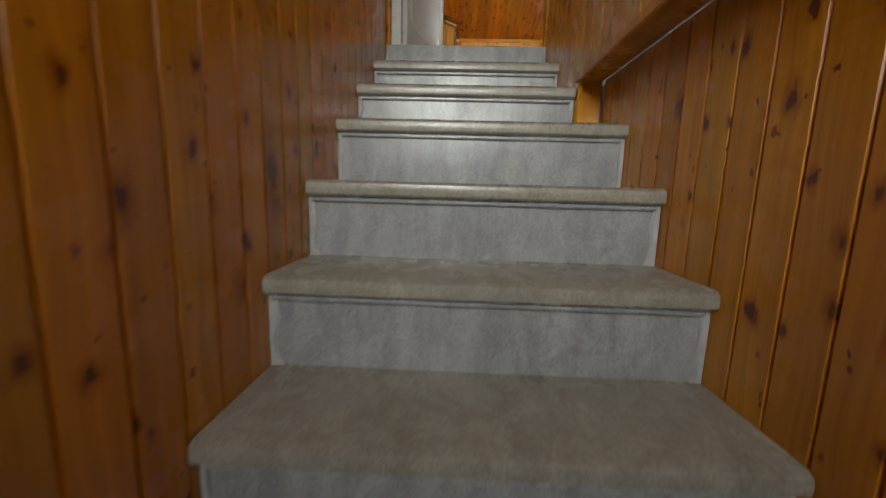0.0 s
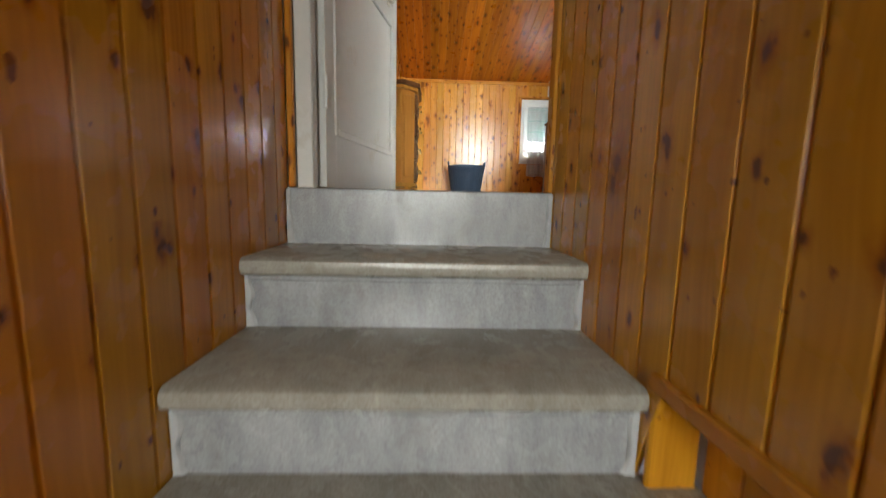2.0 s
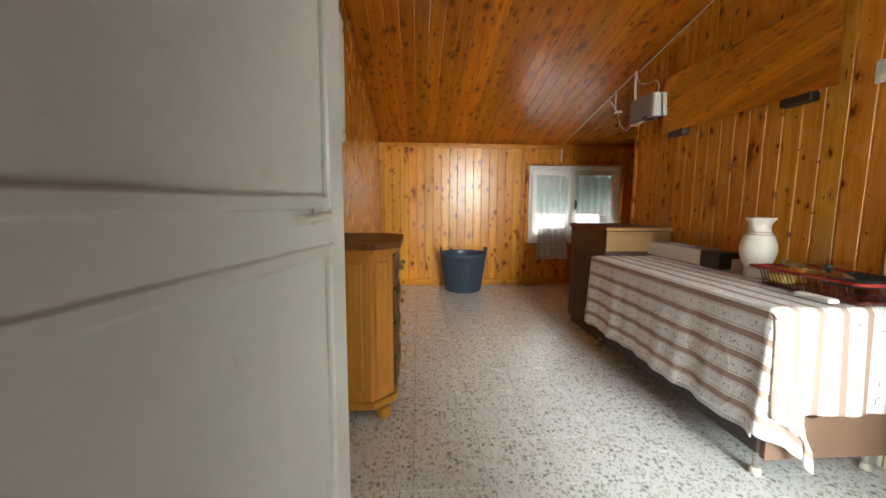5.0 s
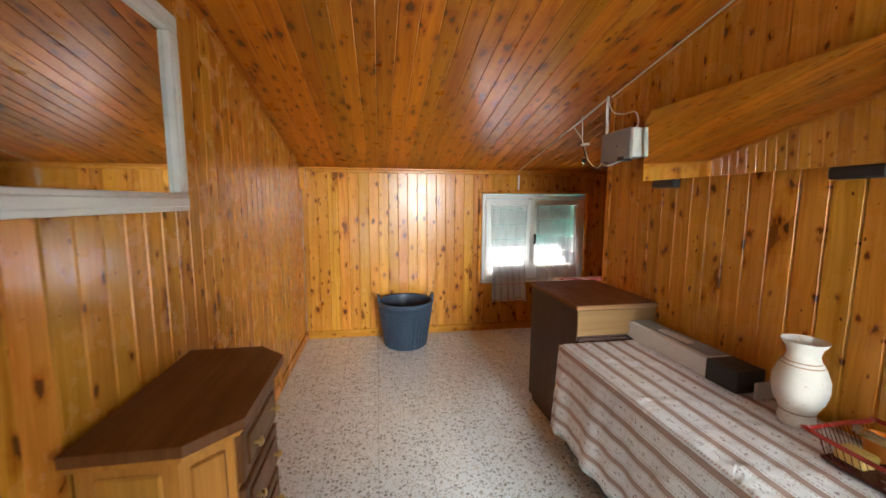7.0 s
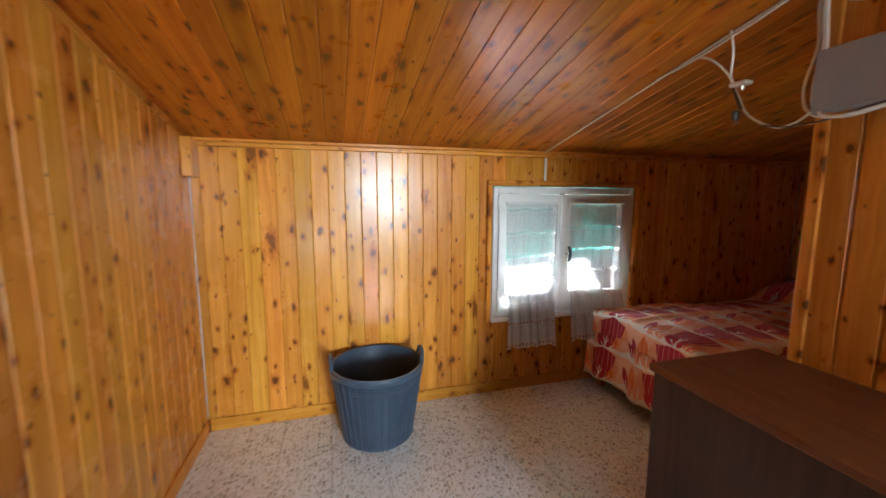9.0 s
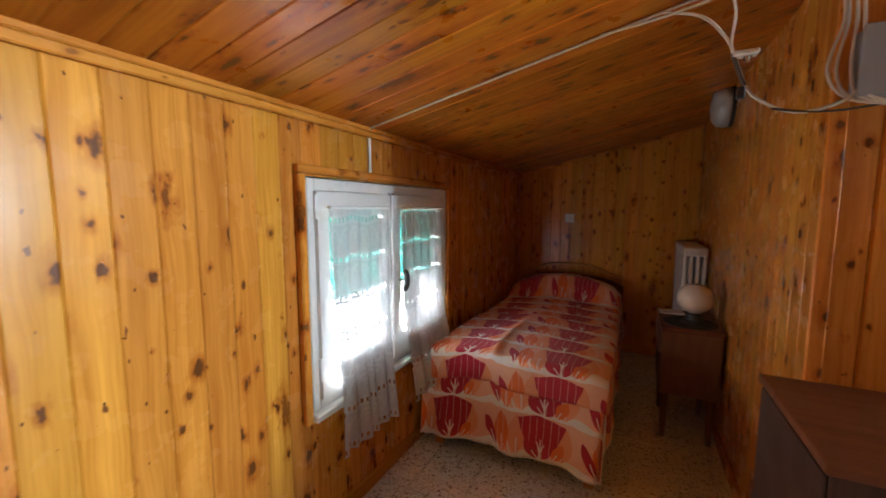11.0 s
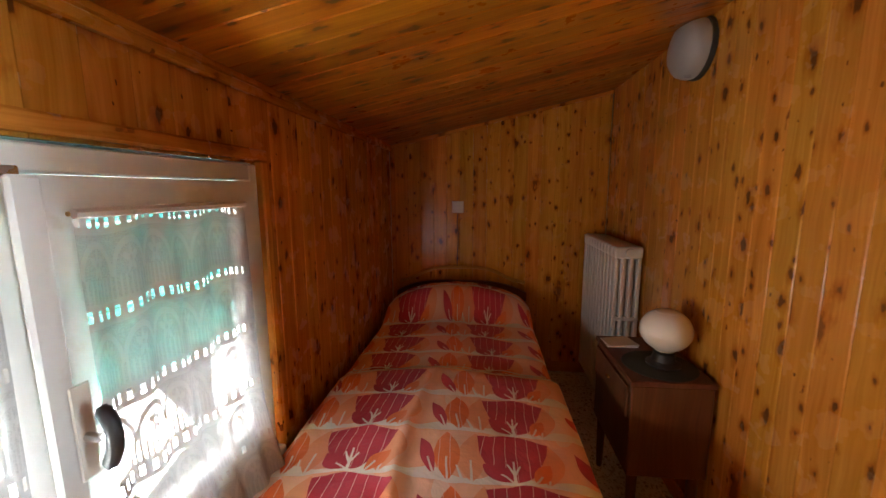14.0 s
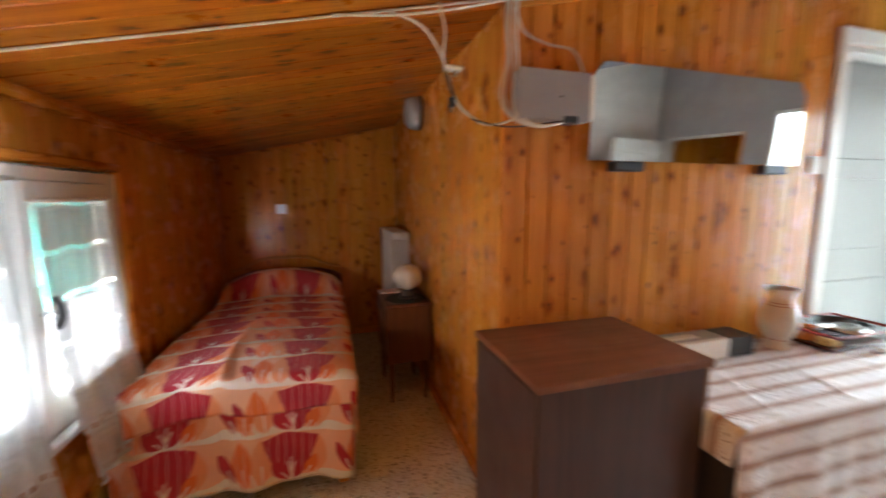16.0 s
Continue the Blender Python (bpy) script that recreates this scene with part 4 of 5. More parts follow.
# ---- curtains ----
def curtain(x0, x1, z0, label, spread, lift):
    c = thing("lace_curtain", ((x0 + x1) / 2, FAR - 0.04, z0), label, "curtain", "lace curtains at the attic window")

    def place(s, t):
        z = z0 + (1.325 - z0) * t
        loose = 1 - t
        w = 0.5 + (s - 0.5) * (1 + spread * loose)
        fold = 0.008 * math.sin(s * 34 + 1.2 * math.sin(t * 3)) * (0.5 + loose) + 0.010 * math.sin(s * 13 + 2 + t * 2.5) * loose
        sway = 0.012 * math.sin(t * 5 + s * 2) * loose
        out = 0.040 + 0.03 * loose + fold + lift * max(0.0, loose - 0.55) ** 1.3
        return (x0 + (x1 - x0) * w + sway, FAR - out, z + 0.006 * math.sin(s * 17) * loose)

    sheet("lace", 70, 60, place, lambda s, t: (s * (x1 - x0) * 1.35, t * (1.325 - z0)), LACE, c, "white machine lace with scalloped bands")
    part("heading", tube([(x0, FAR - 0.044, 1.322), (x1, FAR - 0.044, 1.322)], 0.008, 6), PAPER, c, "gathered heading tape", smooth=True)


curtain(1.592, 1.978, 0.325, "white lace curtain hanging below the sill", -0.04, 0.0)
curtain(2.084, 2.516, 0.36, "white lace curtain caught against the bed", 0.10, 0.16)


# ---- chest of drawers ----
def chest():
    at = (-0.06, 4.25, 0.0)
    c = thing("chest_of_drawers", at, "honey-coloured chest with chamfered corners and carved drawers", "chest of drawers")

    def plan(x1, y0, y1, cut):
        return [(LEFT + 0.02, y0), (x1 - cut, y0), (x1, y0 + cut), (x1, y1 - cut), (x1 - cut, y1), (LEFT + 0.02, y1)]

    part("top", prism(plan(0.115, 3.945, 4.555, 0.10), 0.778, 0.806), CHEST_TOP, c, "dark polished wooden top")
    part("cornice", prism(plan(0.098, 3.962, 4.538, 0.095), 0.755, 0.777), CHEST, c)
    part("body", prism(plan(0.075, 3.985, 4.515, 0.09), 0.085, 0.754), CHEST, c)
    part("plinth", prism(plan(0.090, 3.970, 4.530, 0.092), 0.055, 0.084), CHEST, c)
    for x, y in ((0.035, 4.01), (0.035, 4.49), (-0.19, 3.99), (-0.19, 4.51)):
        part("foot", lathe([(0.020, 0.0), (0.032, 0.012), (0.036, 0.035), (0.028, 0.054)], (x, y, 0), 12), CHEST, c, smooth=True)
    # raised side panels
    part("side_panel", box((LEFT + 0.06, 3.976, 0.13), (-0.05, 3.986, 0.72), 0.006), CHEST, c)
    bm = turn(box((-0.042, -0.005, 0.13), (0.042, 0.006, 0.72), 0.006), Matrix.Translation((0.032, 4.028, 0)) @ Matrix.Rotation(radians(45), 4, "Z"))
    part("corner_panel", bm, CHEST, c)
    bm = turn(box((-0.042, -0.006, 0.13), (0.042, 0.005, 0.72), 0.006), Matrix.Translation((0.032, 4.472, 0)) @ Matrix.Rotation(radians(-45), 4, "Z"))
    part("corner_panel", bm, CHEST, c)
    for k in range(4):
        z0 = 0.105 + k * 0.163
        d = part("drawer", box((0.070, 4.085, z0), (0.092, 4.415, z0 + 0.148), 0.008, 2), CARVED, c, "dark carved drawer front")
        part("carving", box((0.091, 4.12, z0 + 0.03), (0.098, 4.38, z0 + 0.118), 0.006), CARVED, d)
        for y in (4.16, 4.34):
            kn = tube([(0.092, y, z0 + 0.074), (0.108, y, z0 + 0.074), (0.112, y, z0 + 0.074), (0.124, y, z0 + 0.074)], [0.005] * 5 + [0.008] * 3 + [0.013] * 3 + [0.010, 0.006], 10)
            part("knob", kn, BRASS, d, "round brass knob", smooth=True)


chest()


# ---- mirrors ----
def left_mirror():
    y0, y1, z0, z1 = 3.62, 4.615, 1.315, 1.98
    c = thing("framed_mirror", (LEFT, (y0 + y1) / 2, z0), "rectangular mirror in a moulded white frame", "mirror")
    part("glass", box((LEFT + 0.006, y0 + 0.05, z0 + 0.05), (LEFT + 0.010, y1 - 0.05, z1 - 0.05)), MIRROR, c, "mirror glass")
    w = 0.062
    for a, b in (((y0, z0), (y1, z0 + w)), ((y0, z1 - w), (y1, z1)), ((y0, z0 + w), (y0 + w, z1 - w)), ((y1 - w, z0 + w), (y1, z1 - w))):
        rail = part("frame_rail", box((LEFT + 0.002, a[0], a[1]), (LEFT + 0.030, b[0], b[1]), 0.007, 2), WHITE, c, "white painted moulding", smooth=True)
        m = 0.014
        part("bead", box((LEFT + 0.026, a[0] + m, a[1] + m), (LEFT + 0.036, b[0] - m, b[1] - m), 0.005), WHITE, rail)


left_mirror()


def right_mirror():
    y0, y1, z0, z1 = 3.86, 5.005, 1.468, 1.835
    c = thing("wall_mirror", (RIGHT, (y0 + y1) / 2, z0), "frameless wide mirror with clipped corners on black brackets", "mirror")
    o = [(y0, z0), (y1, z0), (y1, z1 - 0.055), (y1 - 0.045, z1), (y0 + 0.045, z1), (y0, z1 - 0.055)]
    bm = bmesh.new()
    loops = [[bm.verts.new((x - 0.012 * (z - z0) / (z1 - z0), y, z)) for y, z in o] for x in (RIGHT - 0.024, RIGHT - 0.018)]
    bm.faces.new(loops[0]), bm.faces.new(loops[1])
    for i in range(len(o)):
        j = (i + 1) % len(o)
        bm.faces.new((loops[0][i], loops[0][j], loops[1][j], loops[1][i]))
    part("glass", bm, MIRROR, c, "mirror glass with clipped corners")
    for y in (4.83, 4.02):
        part("bracket", box((RIGHT - 0.05, y - 0.075, z0 - 0.042), (RIGHT - 0.001, y + 0.075, z0 - 0.003), 0.006), BLACK, c, "black bracket")


right_mirror()


# ---- covered folding bed, used as a table ----
TX0, TX1, TY0, TY1, TZ = 1.375, 1.90, 3.50, 4.825, 0.628


def covered_table():
    c = thing("folding_bed", (1.64, 4.16, 0.0), "dark-brown folded bed frame used as a side table", "bed frame")
    part("body", box((TX0 + 0.03, TY0 + 0.04, 0.27), (TX1, TY1 - 0.03, TZ - 0.012), 0.01), DARK_WOOD, c)
    part("side_rail", box((TX0 + 0.018, TY0 + 0.03, 0.095), (TX0 + 0.042, TY1 - 0.03, 0.269), 0.004), DARK_WOOD, c)
    o = []
    for k in range(25):
        s = k / 24
        o.append((TX0 + 0.03 + (TX1 - TX0 - 0.04) * s, 0.235 + 0.03 * math.sin(s * 9.4) ** 2))
    o += [(TX1 - 0.01, 0.085), (TX0 + 0.03, 0.085)]
    bm = bmesh.new()
    loops = [[bm.verts.new((x, y, z)) for x, z in o] for y in (TY0 + 0.010, TY0 + 0.032)]
    bm.faces.new(loops[0]), bm.faces.new(loops[1])
    for i in range(len(o)):
        j = (i + 1) % len(o)
        bm.faces.new((loops[0][i], loops[0][j], loops[1][j], loops[1][i]))
    part("end_board", bm, BROWN_BOARD, c, "brown end board with a wavy edge")
    for x in (TX0 + 0.05, TX1 - 0.04):
        for y in (TY0 + 0.06, TY1 - 0.06):
            leg = part("leg", lathe([(0.010, 0.022), (0.013, 0.06), (0.013, 0.30)], (x, y, 0), 10), STEEL, c, "thin metal leg", smooth=True)
            part("foot_cap", lathe([(0.017, 0.0), (0.02, 0.008), (0.016, 0.024)], (x, y, 0), 10), IVORY, leg, "pale plastic foot cap", smooth=True)


covered_table()


def table_cloth():
    c = thing("tablecloth", (1.64, 4.16, TZ), "striped cotton cover hanging over a folded bed", "tablecloth")
    across, along = (TX1 - TX0), (TY1 - TY0)
    front, near, far = 0.43, 0.36, 0.12
    W, L = across + front, along + near + far

    def place(s, t):
        u, v = s * W, t * L - far          # u from the wall outwards, v from the far end to the near end
        x, z, y = TX1 - min(u, across), TZ, TY1 - min(max(v, 0.0), along)
        drop_f, drop_n, drop_e = max(0.0, u - across), max(0.0, v - along), max(0.0, -v)
        sag = 0.012 * math.sin(v * 19 + 2 * math.sin(v * 5)) + 0.007 * math.sin(v * 43)
        wave = 0.010 * math.sin(u * 27 + 1) + 0.005 * math.sin(u * 61)
        if drop_f:
            x -= 0.010 + 0.05 * drop_f + sag * drop_f * 2.2
            z -= drop_f
        if drop_n:
            y -= 0.010 + 0.06 * drop_n + wave * drop_n * 2.2
            z -= drop_n
            if drop_f:      # the corner hangs in one folded point
                reach, a = math.hypot(drop_f, drop_n), math.atan2(drop_n, drop_f)
                fold = reach * math.sin(2 * a)
                x = TX0 - 0.010 - 0.05 * drop_f - sag * drop_f * 2.2 + 0.30 * fold
                y = TY0 - 0.010 - 0.06 * drop_n - 0.07 * fold
                z = TZ - max(drop_f, drop_n) - 0.30 * min(drop_f, drop_n)
        if drop_e:
            y += 0.010 + 0.05 * drop_e
            z -= drop_e * (1.0 if not drop_f else 0.2)
        if not (drop_f or drop_n or drop_e):
            crease = 0.004 * max(0.0, 1 - abs(math.sin(v * 8.5 + u * 3) * 6)) + 0.0022 * noise.noise(Vector((u * 6, v * 6, 0)))
            z += 0.004 + crease
        return (x, y, max(z, 0.055))

    sheet("cloth", 76, 130, place, lambda s, t: (s * W, t * L), STRIPES, c, "brown and white stripes with small sprigs", thick=0.003)
    bm = bmesh.new()
    for k in range(150):
        t = far / L + (along / L) * (k + 0.5) / 150
        x, y, z = place(1.0, t)
        box((x - 0.002, y - 0.003, z - 0.018), (x + 0.002, y + 0.003, z + 0.002), into=bm)
    tagged(part("fringe", bm, PAPER, c, "short white fringe"), kind="stuff")


table_cloth()


def carton():
    c = thing("long_carton", (1.83, 4.57, TZ + 0.008), "long white cardboard box with a black printed end", "box")
    z0 = TZ + 0.012
    part("body", box((1.765, 4.36, z0), (1.885, 4.925, z0 + 0.085), 0.003), CARD, c)
    part("end_sleeve", box((1.763, 4.22, z0), (1.887, 4.359, z0 + 0.086), 0.002), BLACK, c, "black printed end")
    part("top_panel", box((1.785, 4.372, z0 + 0.0852), (1.880, 4.915, z0 + 0.0885), 0.001), GREY_BOX, c, "grey recessed top")
    part("wrapper", box((1.80, 4.50, z0 + 0.089), (1.835, 4.68, z0 + 0.097), 0.003, 2), PAPER, c, "crumpled white wrapper")
    p = thing("booklet", (1.87, 4.15, z0), "small pale leaflet leaning by a carton", "leaflet")
    part("cover", box((1.80, 4.175, z0), (1.88, 4.185, z0 + 0.06)), PAPER, p)


carton()


def vase():
    c = thing("vase", (1.795, 4.035, TZ + 0.01), "white carved ceramic vase with brown lines", "vase")
    prof = [(0.0, 0.0), (0.060, 0.0), (0.066, 0.012), (0.062, 0.045), (0.064, 0.052), (0.088, 0.095), (0.098, 0.135), (0.096, 0.165), (0.080, 0.205), (0.060, 0.232), (0.055, 0.250), (0.060, 0.272), (0.078, 0.294), (0.080, 0.299), (0.074, 0.298), (0.053, 0.268), (0.050, 0.24), (0.07, 0.2), (0.08, 0.14), (0.05, 0.03), (0.0, 0.025)]
    prof = [(r * 0.75, z * 0.93) for r, z in prof]
    part("body", lathe(prof, (1.795, 4.035, TZ + 0.011), 36), CERAMIC, c, "white ceramic with carved relief", smooth=True)
    for z, r in ((0.2009, 0.0558), (0.2119, 0.0483), (0.0447, 0.0480)):
        part("glaze_line", lathe([(r, z - 0.002), (r + 0.0015, z), (r, z + 0.002)], (1.795, 4.035, TZ + 0.011), 36, caps=False), CERAMIC_BAND, c, smooth=True)


vase()


def dish_rack():
    x0, x1, y0, y1, z0 = 1.645, 1.90, 3.47, 3.90, TZ + 0.012
    c = thing("dish_basket", (1.75, 3.75, z0), "red-rimmed clear plastic basket of kitchen things", "basket")
    part("rim", tube([(x0, y0 + 0.03, z0 + 0.075), (x0, y1 - 0.03, z0 + 0.075), (x0 + 0.03, y1, z0 + 0.075), (x1 - 0.03, y1, z0 + 0.075), (x1, y1 - 0.03, z0 + 0.075), (x1, y0 + 0.03, z0 + 0.075), (x1 - 0.03, y0, z0 + 0.075), (x0 + 0.03, y0, z0 + 0.075), (x0, y0 + 0.03, z0 + 0.075)], 0.0065, 8), RED, c, "red plastic rim", smooth=True)
    part("tray", box((x0 + 0.025, y0 + 0.025, z0), (x1 - 0.025, y1 - 0.025, z0 + 0.012), 0.004), SMOKED, c)
    for k in range(22):
        y = y0 + 0.04 + k * (y1 - y0 - 0.08) / 21
        for x, xb in ((x0, x0 + 0.03), (x1, x1 - 0.03)):
            part("bar", tube([(xb, y, z0 + 0.006), (x, y, z0 + 0.073)], 0.0011, 4), SMOKED, c)
    for k in range(14):
        x = x0 + 0.04 + k * (x1 - x0 - 0.08) / 13
        for y, yb in ((y0, y0 + 0.03), (y1, y1 - 0.03)):
            part("bar", tube([(x, yb, z0 + 0.006), (x, y, z0 + 0.073)], 0.0011, 4), SMOKED, c)
    pan = thing("frying_pan", (1.76, 3.66, z0 + 0.05), "dark frying pan lying in a basket", "pan")
    part("pan", lathe([(0.0, 0.0), (0.085, 0.0), (0.105, 0.035), (0.108, 0.036), (0.09, 0.006), (0.0, 0.006)], (1.79, 3.62, z0 + 0.045), 28), BLACK, pan, smooth=True)
    part("handle", tube([(1.76, 3.715, z0 + 0.078), (1.75, 3.78, z0 + 0.09), (1.74, 3.85, z0 + 0.098)], [0.012] * 9, 8), STEEL, pan, "steel handle", smooth=True)
    lid = thing("pot_lid", (1.70, 3.72, z0 + 0.06), "domed steel pot lid in a basket", "lid")
    part("dome", lathe([(0.075, 0.0), (0.07, 0.012), (0.045, 0.026), (0.0, 0.032)], (1.73, 3.66, z0 + 0.062), 24), STEEL, lid, smooth=True)
    part("knob", lathe([(0.006, 0.03), (0.014, 0.042), (0.01, 0.052), (0.0, 0.054)], (1.73, 3.66, z0 + 0.062), 12), BLACK, lid, smooth=True)
    sp = thing("sponge", (1.66, 3.90, z0 + 0.02), "yellow sponge in a plastic basket", "sponge")
    part("block", box((1.69, 3.79, z0 + 0.014), (1.75, 3.86, z0 + 0.05), 0.008, 2), YELLOW, sp)
    cup = thing("plastic_cup", (1.74, 3.90, z0 + 0.02), "small orange plastic cup", "cup")
    part("cup", lathe([(0.0, 0.0), (0.026, 0.0), (0.034, 0.065), (0.031, 0.065), (0.024, 0.005), (0.0, 0.005)], (1.80, 3.83, z0 + 0.014), 18), ORANGE, cup, smooth=True)
    cl = thing("folded_cloth", (1.66, 3.60, z0), "folded white dishcloth beside a basket", "cloth")
    part("fold", box((1.60, 3.53, z0 - 0.003), (1.642, 3.66, z0 + 0.016), 0.007, 2), PAPER, cl)


dish_rack()


# ---- dark cabinet ----
def cabinet():
    x0, x1, y0, y1, z1 = 1.455, 1.915, 4.845, 5.465, 0.822
    c = thing("cabinet", (1.69, 5.15, 0.0), "dark-brown low cabinet with a polished top", "cabinet")
    part("body", box((x0 + 0.012, y0 + 0.014, 0.05), (x1, y1 - 0.012, z1 - 0.026), 0.003), WALNUT, c)
    part("plinth", box((x0 + 0.03, y0 + 0.03, 0.0), (x1 - 0.01, y1 - 0.03, 0.049)), WALNUT, c)
    part("top", box((x0, y0, z1 - 0.025), (x1 + 0.01, y1, z1), 0.005, 2), WALNUT_TOP, c, "polished brown top")
    part("drawer", box((x0 + 0.012, y0 + 0.001, z1 - 0.165), (x1, y0 + 0.0135, z1 - 0.028), 0.003), TAN, c, "tan wooden drawer front")
    part("edge_strip", box((x0 + 0.003, y0 - 0.006, z1 - 0.024), (x1 + 0.008, y0 - 0.0005, z1 - 0.002), 0.002), TAN, c, "tan edge strip")
    part("door", box((x0 + 0.02, y0 + 0.002, 0.07), (x1 - 0.008, y0 + 0.0135, z1 - 0.175), 0.003), WALNUT, c)
    part("back_panel", box((x0 + 0.02, y1 - 0.0115, 0.07), (x1 - 0.008, y1 - 0.004, z1 - 0.035), 0.002), WALNUT, c)


cabinet()


# ---- plastic basket by the far wall ----
def tub():
    cx, cy, tall, rb, rt = 0.70, 6.615, 0.435, 0.195, 0.252
    c = thing("laundry_basket", (cx, cy, 0.0), "round blue-grey woven plastic basket with two handles", "basket")
    prof = [(0.0, 0.006), (rb - 0.01, 0.0)]
    rows = 30
    for k in range(rows * 2 + 1):
        f = k / (rows * 2)
        prof.append((rb + (rt - rb) * f + (0.005 if k % 2 else -0.003), 0.01 + (tall - 0.04) * f))
    part("wall", lathe(prof + [(rt - 0.006, tall - 0.03)], (cx, cy, 0), 56, caps=False), BLUE, c, "woven blue-grey plastic")
    part("lining", lathe([(rt - 0.010, tall - 0.03), (rb - 0.006, 0.016), (0.0, 0.014)], (cx, cy, 0), 40, caps=False), BLUE_IN, c, "dark inside", smooth=True)
    part("rim", lathe([(rt - 0.012, tall - 0.035), (rt + 0.008, tall - 0.033), (rt + 0.012, tall - 0.015), (rt + 0.004, tall), (rt - 0.010, tall - 0.004), (rt - 0.012, tall - 0.035)], (cx, cy, 0), 56, caps=False), BLUE, c, smooth=True)
    for k in range(1, 4):
        z = tall - 0.040 - 0.016 * k
        rr = rb + (rt - rb) * (z - 0.01) / (tall - 0.04) + 0.004
        part("band", lathe([(rr, z), (rr + 0.004, z + 0.004), (rr, z + 0.008)], (cx, cy, 0), 48, caps=False), BLUE, c, smooth=True)
    for k in range(36):
        a = 2 * math.pi * k / 36
        ca, sa = math.cos(a), math.sin(a)
        part("stave", tube([(cx + (rb + 0.002) * ca, cy + (rb + 0.002) * sa, 0.012), (cx + (rt + 0.002) * ca, cy + (rt + 0.002) * sa, tall - 0.036)], 0.0036, 5), BLUE, c)
    for s in (-1, 1):
        a0 = 0.26
        pts = []
        for k in range(9):
            f = -1 + k / 4
            ang = (0 if s > 0 else math.pi) + f * a0
            pts.append((cx + (rt + 0.004) * math.cos(ang), cy + (rt + 0.004) * math.sin(ang), tall - 0.012 + 0.062 * (1 - f**4)))
        part("handle", tube(pts, 0.011, 8), BLUE, c, smooth=True)


tub()


# ---- the bed in the alcove ----
BX0, BX1, BY0, BY1 = 2.29, 4.25, 5.92, 6.83


def bed_top(x, y):
    """Height of the made bed under its spread."""
    f = (y - BY0) / (BY1 - BY0)
    z = 0.525 + 0.035 * math.sin(math.pi * min(max(f, 0), 1)) ** 0.7
    z += 0.180 * math.exp(-(((x - 4.02) / 0.17) ** 4)) * math.sin(math.pi * min(max(f * 0.96 + 0.02, 0), 1)) ** 0.35
    z += 0.020 / (1 + math.exp((x - 3.12 - 0.03 * math.sin(y * 9)) * 60))
    z += 0.008 * noise.noise(Vector((x * 4, y * 4, 1.0))) + 0.004 * noise.noise(Vector((x * 11, y * 11, 3.0)))
    z += 0.012 * math.exp(-(((y - 6.40 - 0.06 * math.sin(x * 3)) / 0.018) ** 2)) * (1 if x < 3.1 else 0.2)
    return z


def single_bed():
    c = thing("single_bed", (3.28, 6.37, 0.0), "narrow wooden single bed pushed into the alcove", "bed")
    part("mattress", box((BX0 + 0.03, BY0 + 0.02, 0.27), (BX1, BY1 - 0.02, 0.49), 0.04, 3), TICK, c, "pale ticking mattress", smooth=True)
    for y in (BY0 + 0.02, BY1 - 0.045):
        part("side_rail", box((BX0 + 0.04, y, 0.20), (BX1, y + 0.025, 0.268), 0.004), MAHOGANY, c)
    for x, y in ((BX0 + 0.045, BY0 + 0.045), (BX0 + 0.045, BY1 - 0.07), (BX1 - 0.03, BY0 + 0.045), (BX1 - 0.03, BY1 - 0.07)):
        part("leg", box((x - 0.025, y - 0.025, 0.0), (x + 0.025, y + 0.025, 0.199), 0.005), CHEST, c, "honey-brown wooden leg")
    o = [(BY0 - 0.02, 0.2)]
    for k in range(21):
        s = k / 20
        o.append((BY0 - 0.02 + (BY1 - BY0 + 0.03) * s, 0.615 + 0.085 * (1 - abs(2 * s - 1) ** 3.2)))
    o.append((BY1 + 0.01, 0.2))
    bm = bmesh.new()
    loops = [[bm.verts.new((x, y, z)) for y, z in o] for x in (BX1 + 0.02, BX1 + 0.05)]
    bm.faces.new(loops[0]), bm.faces.new(loops[1])
    for i in range(len(o)):
        j = (i + 1) % len(o)
        bm.faces.new((loops[0][i], loops[0][j], loops[1][j], loops[1][i]))
    head = part("headboard", bm, MAHOGANY, c, "dark curved wooden headboard")
    ya, yb = BY0 + 0.05, BY1 - 0.06
    part("top_rail", tube([(BX1 + 0.035, ya - 0.06, 0.69), (BX1 + 0.035, ya + 0.04, 0.715), (BX1 + 0.035, ya + 0.20, 0.785), (BX1 + 0.035, (ya + yb) / 2, 0.798), (BX1 + 0.035, yb - 0.20, 0.785), (BX1 + 0.035, yb - 0.04, 0.715), (BX1 + 0.035, yb + 0.05, 0.69)], 0.012, 8, 4), CHEST, head, "bent wooden rail", smooth=True)


single_bed()


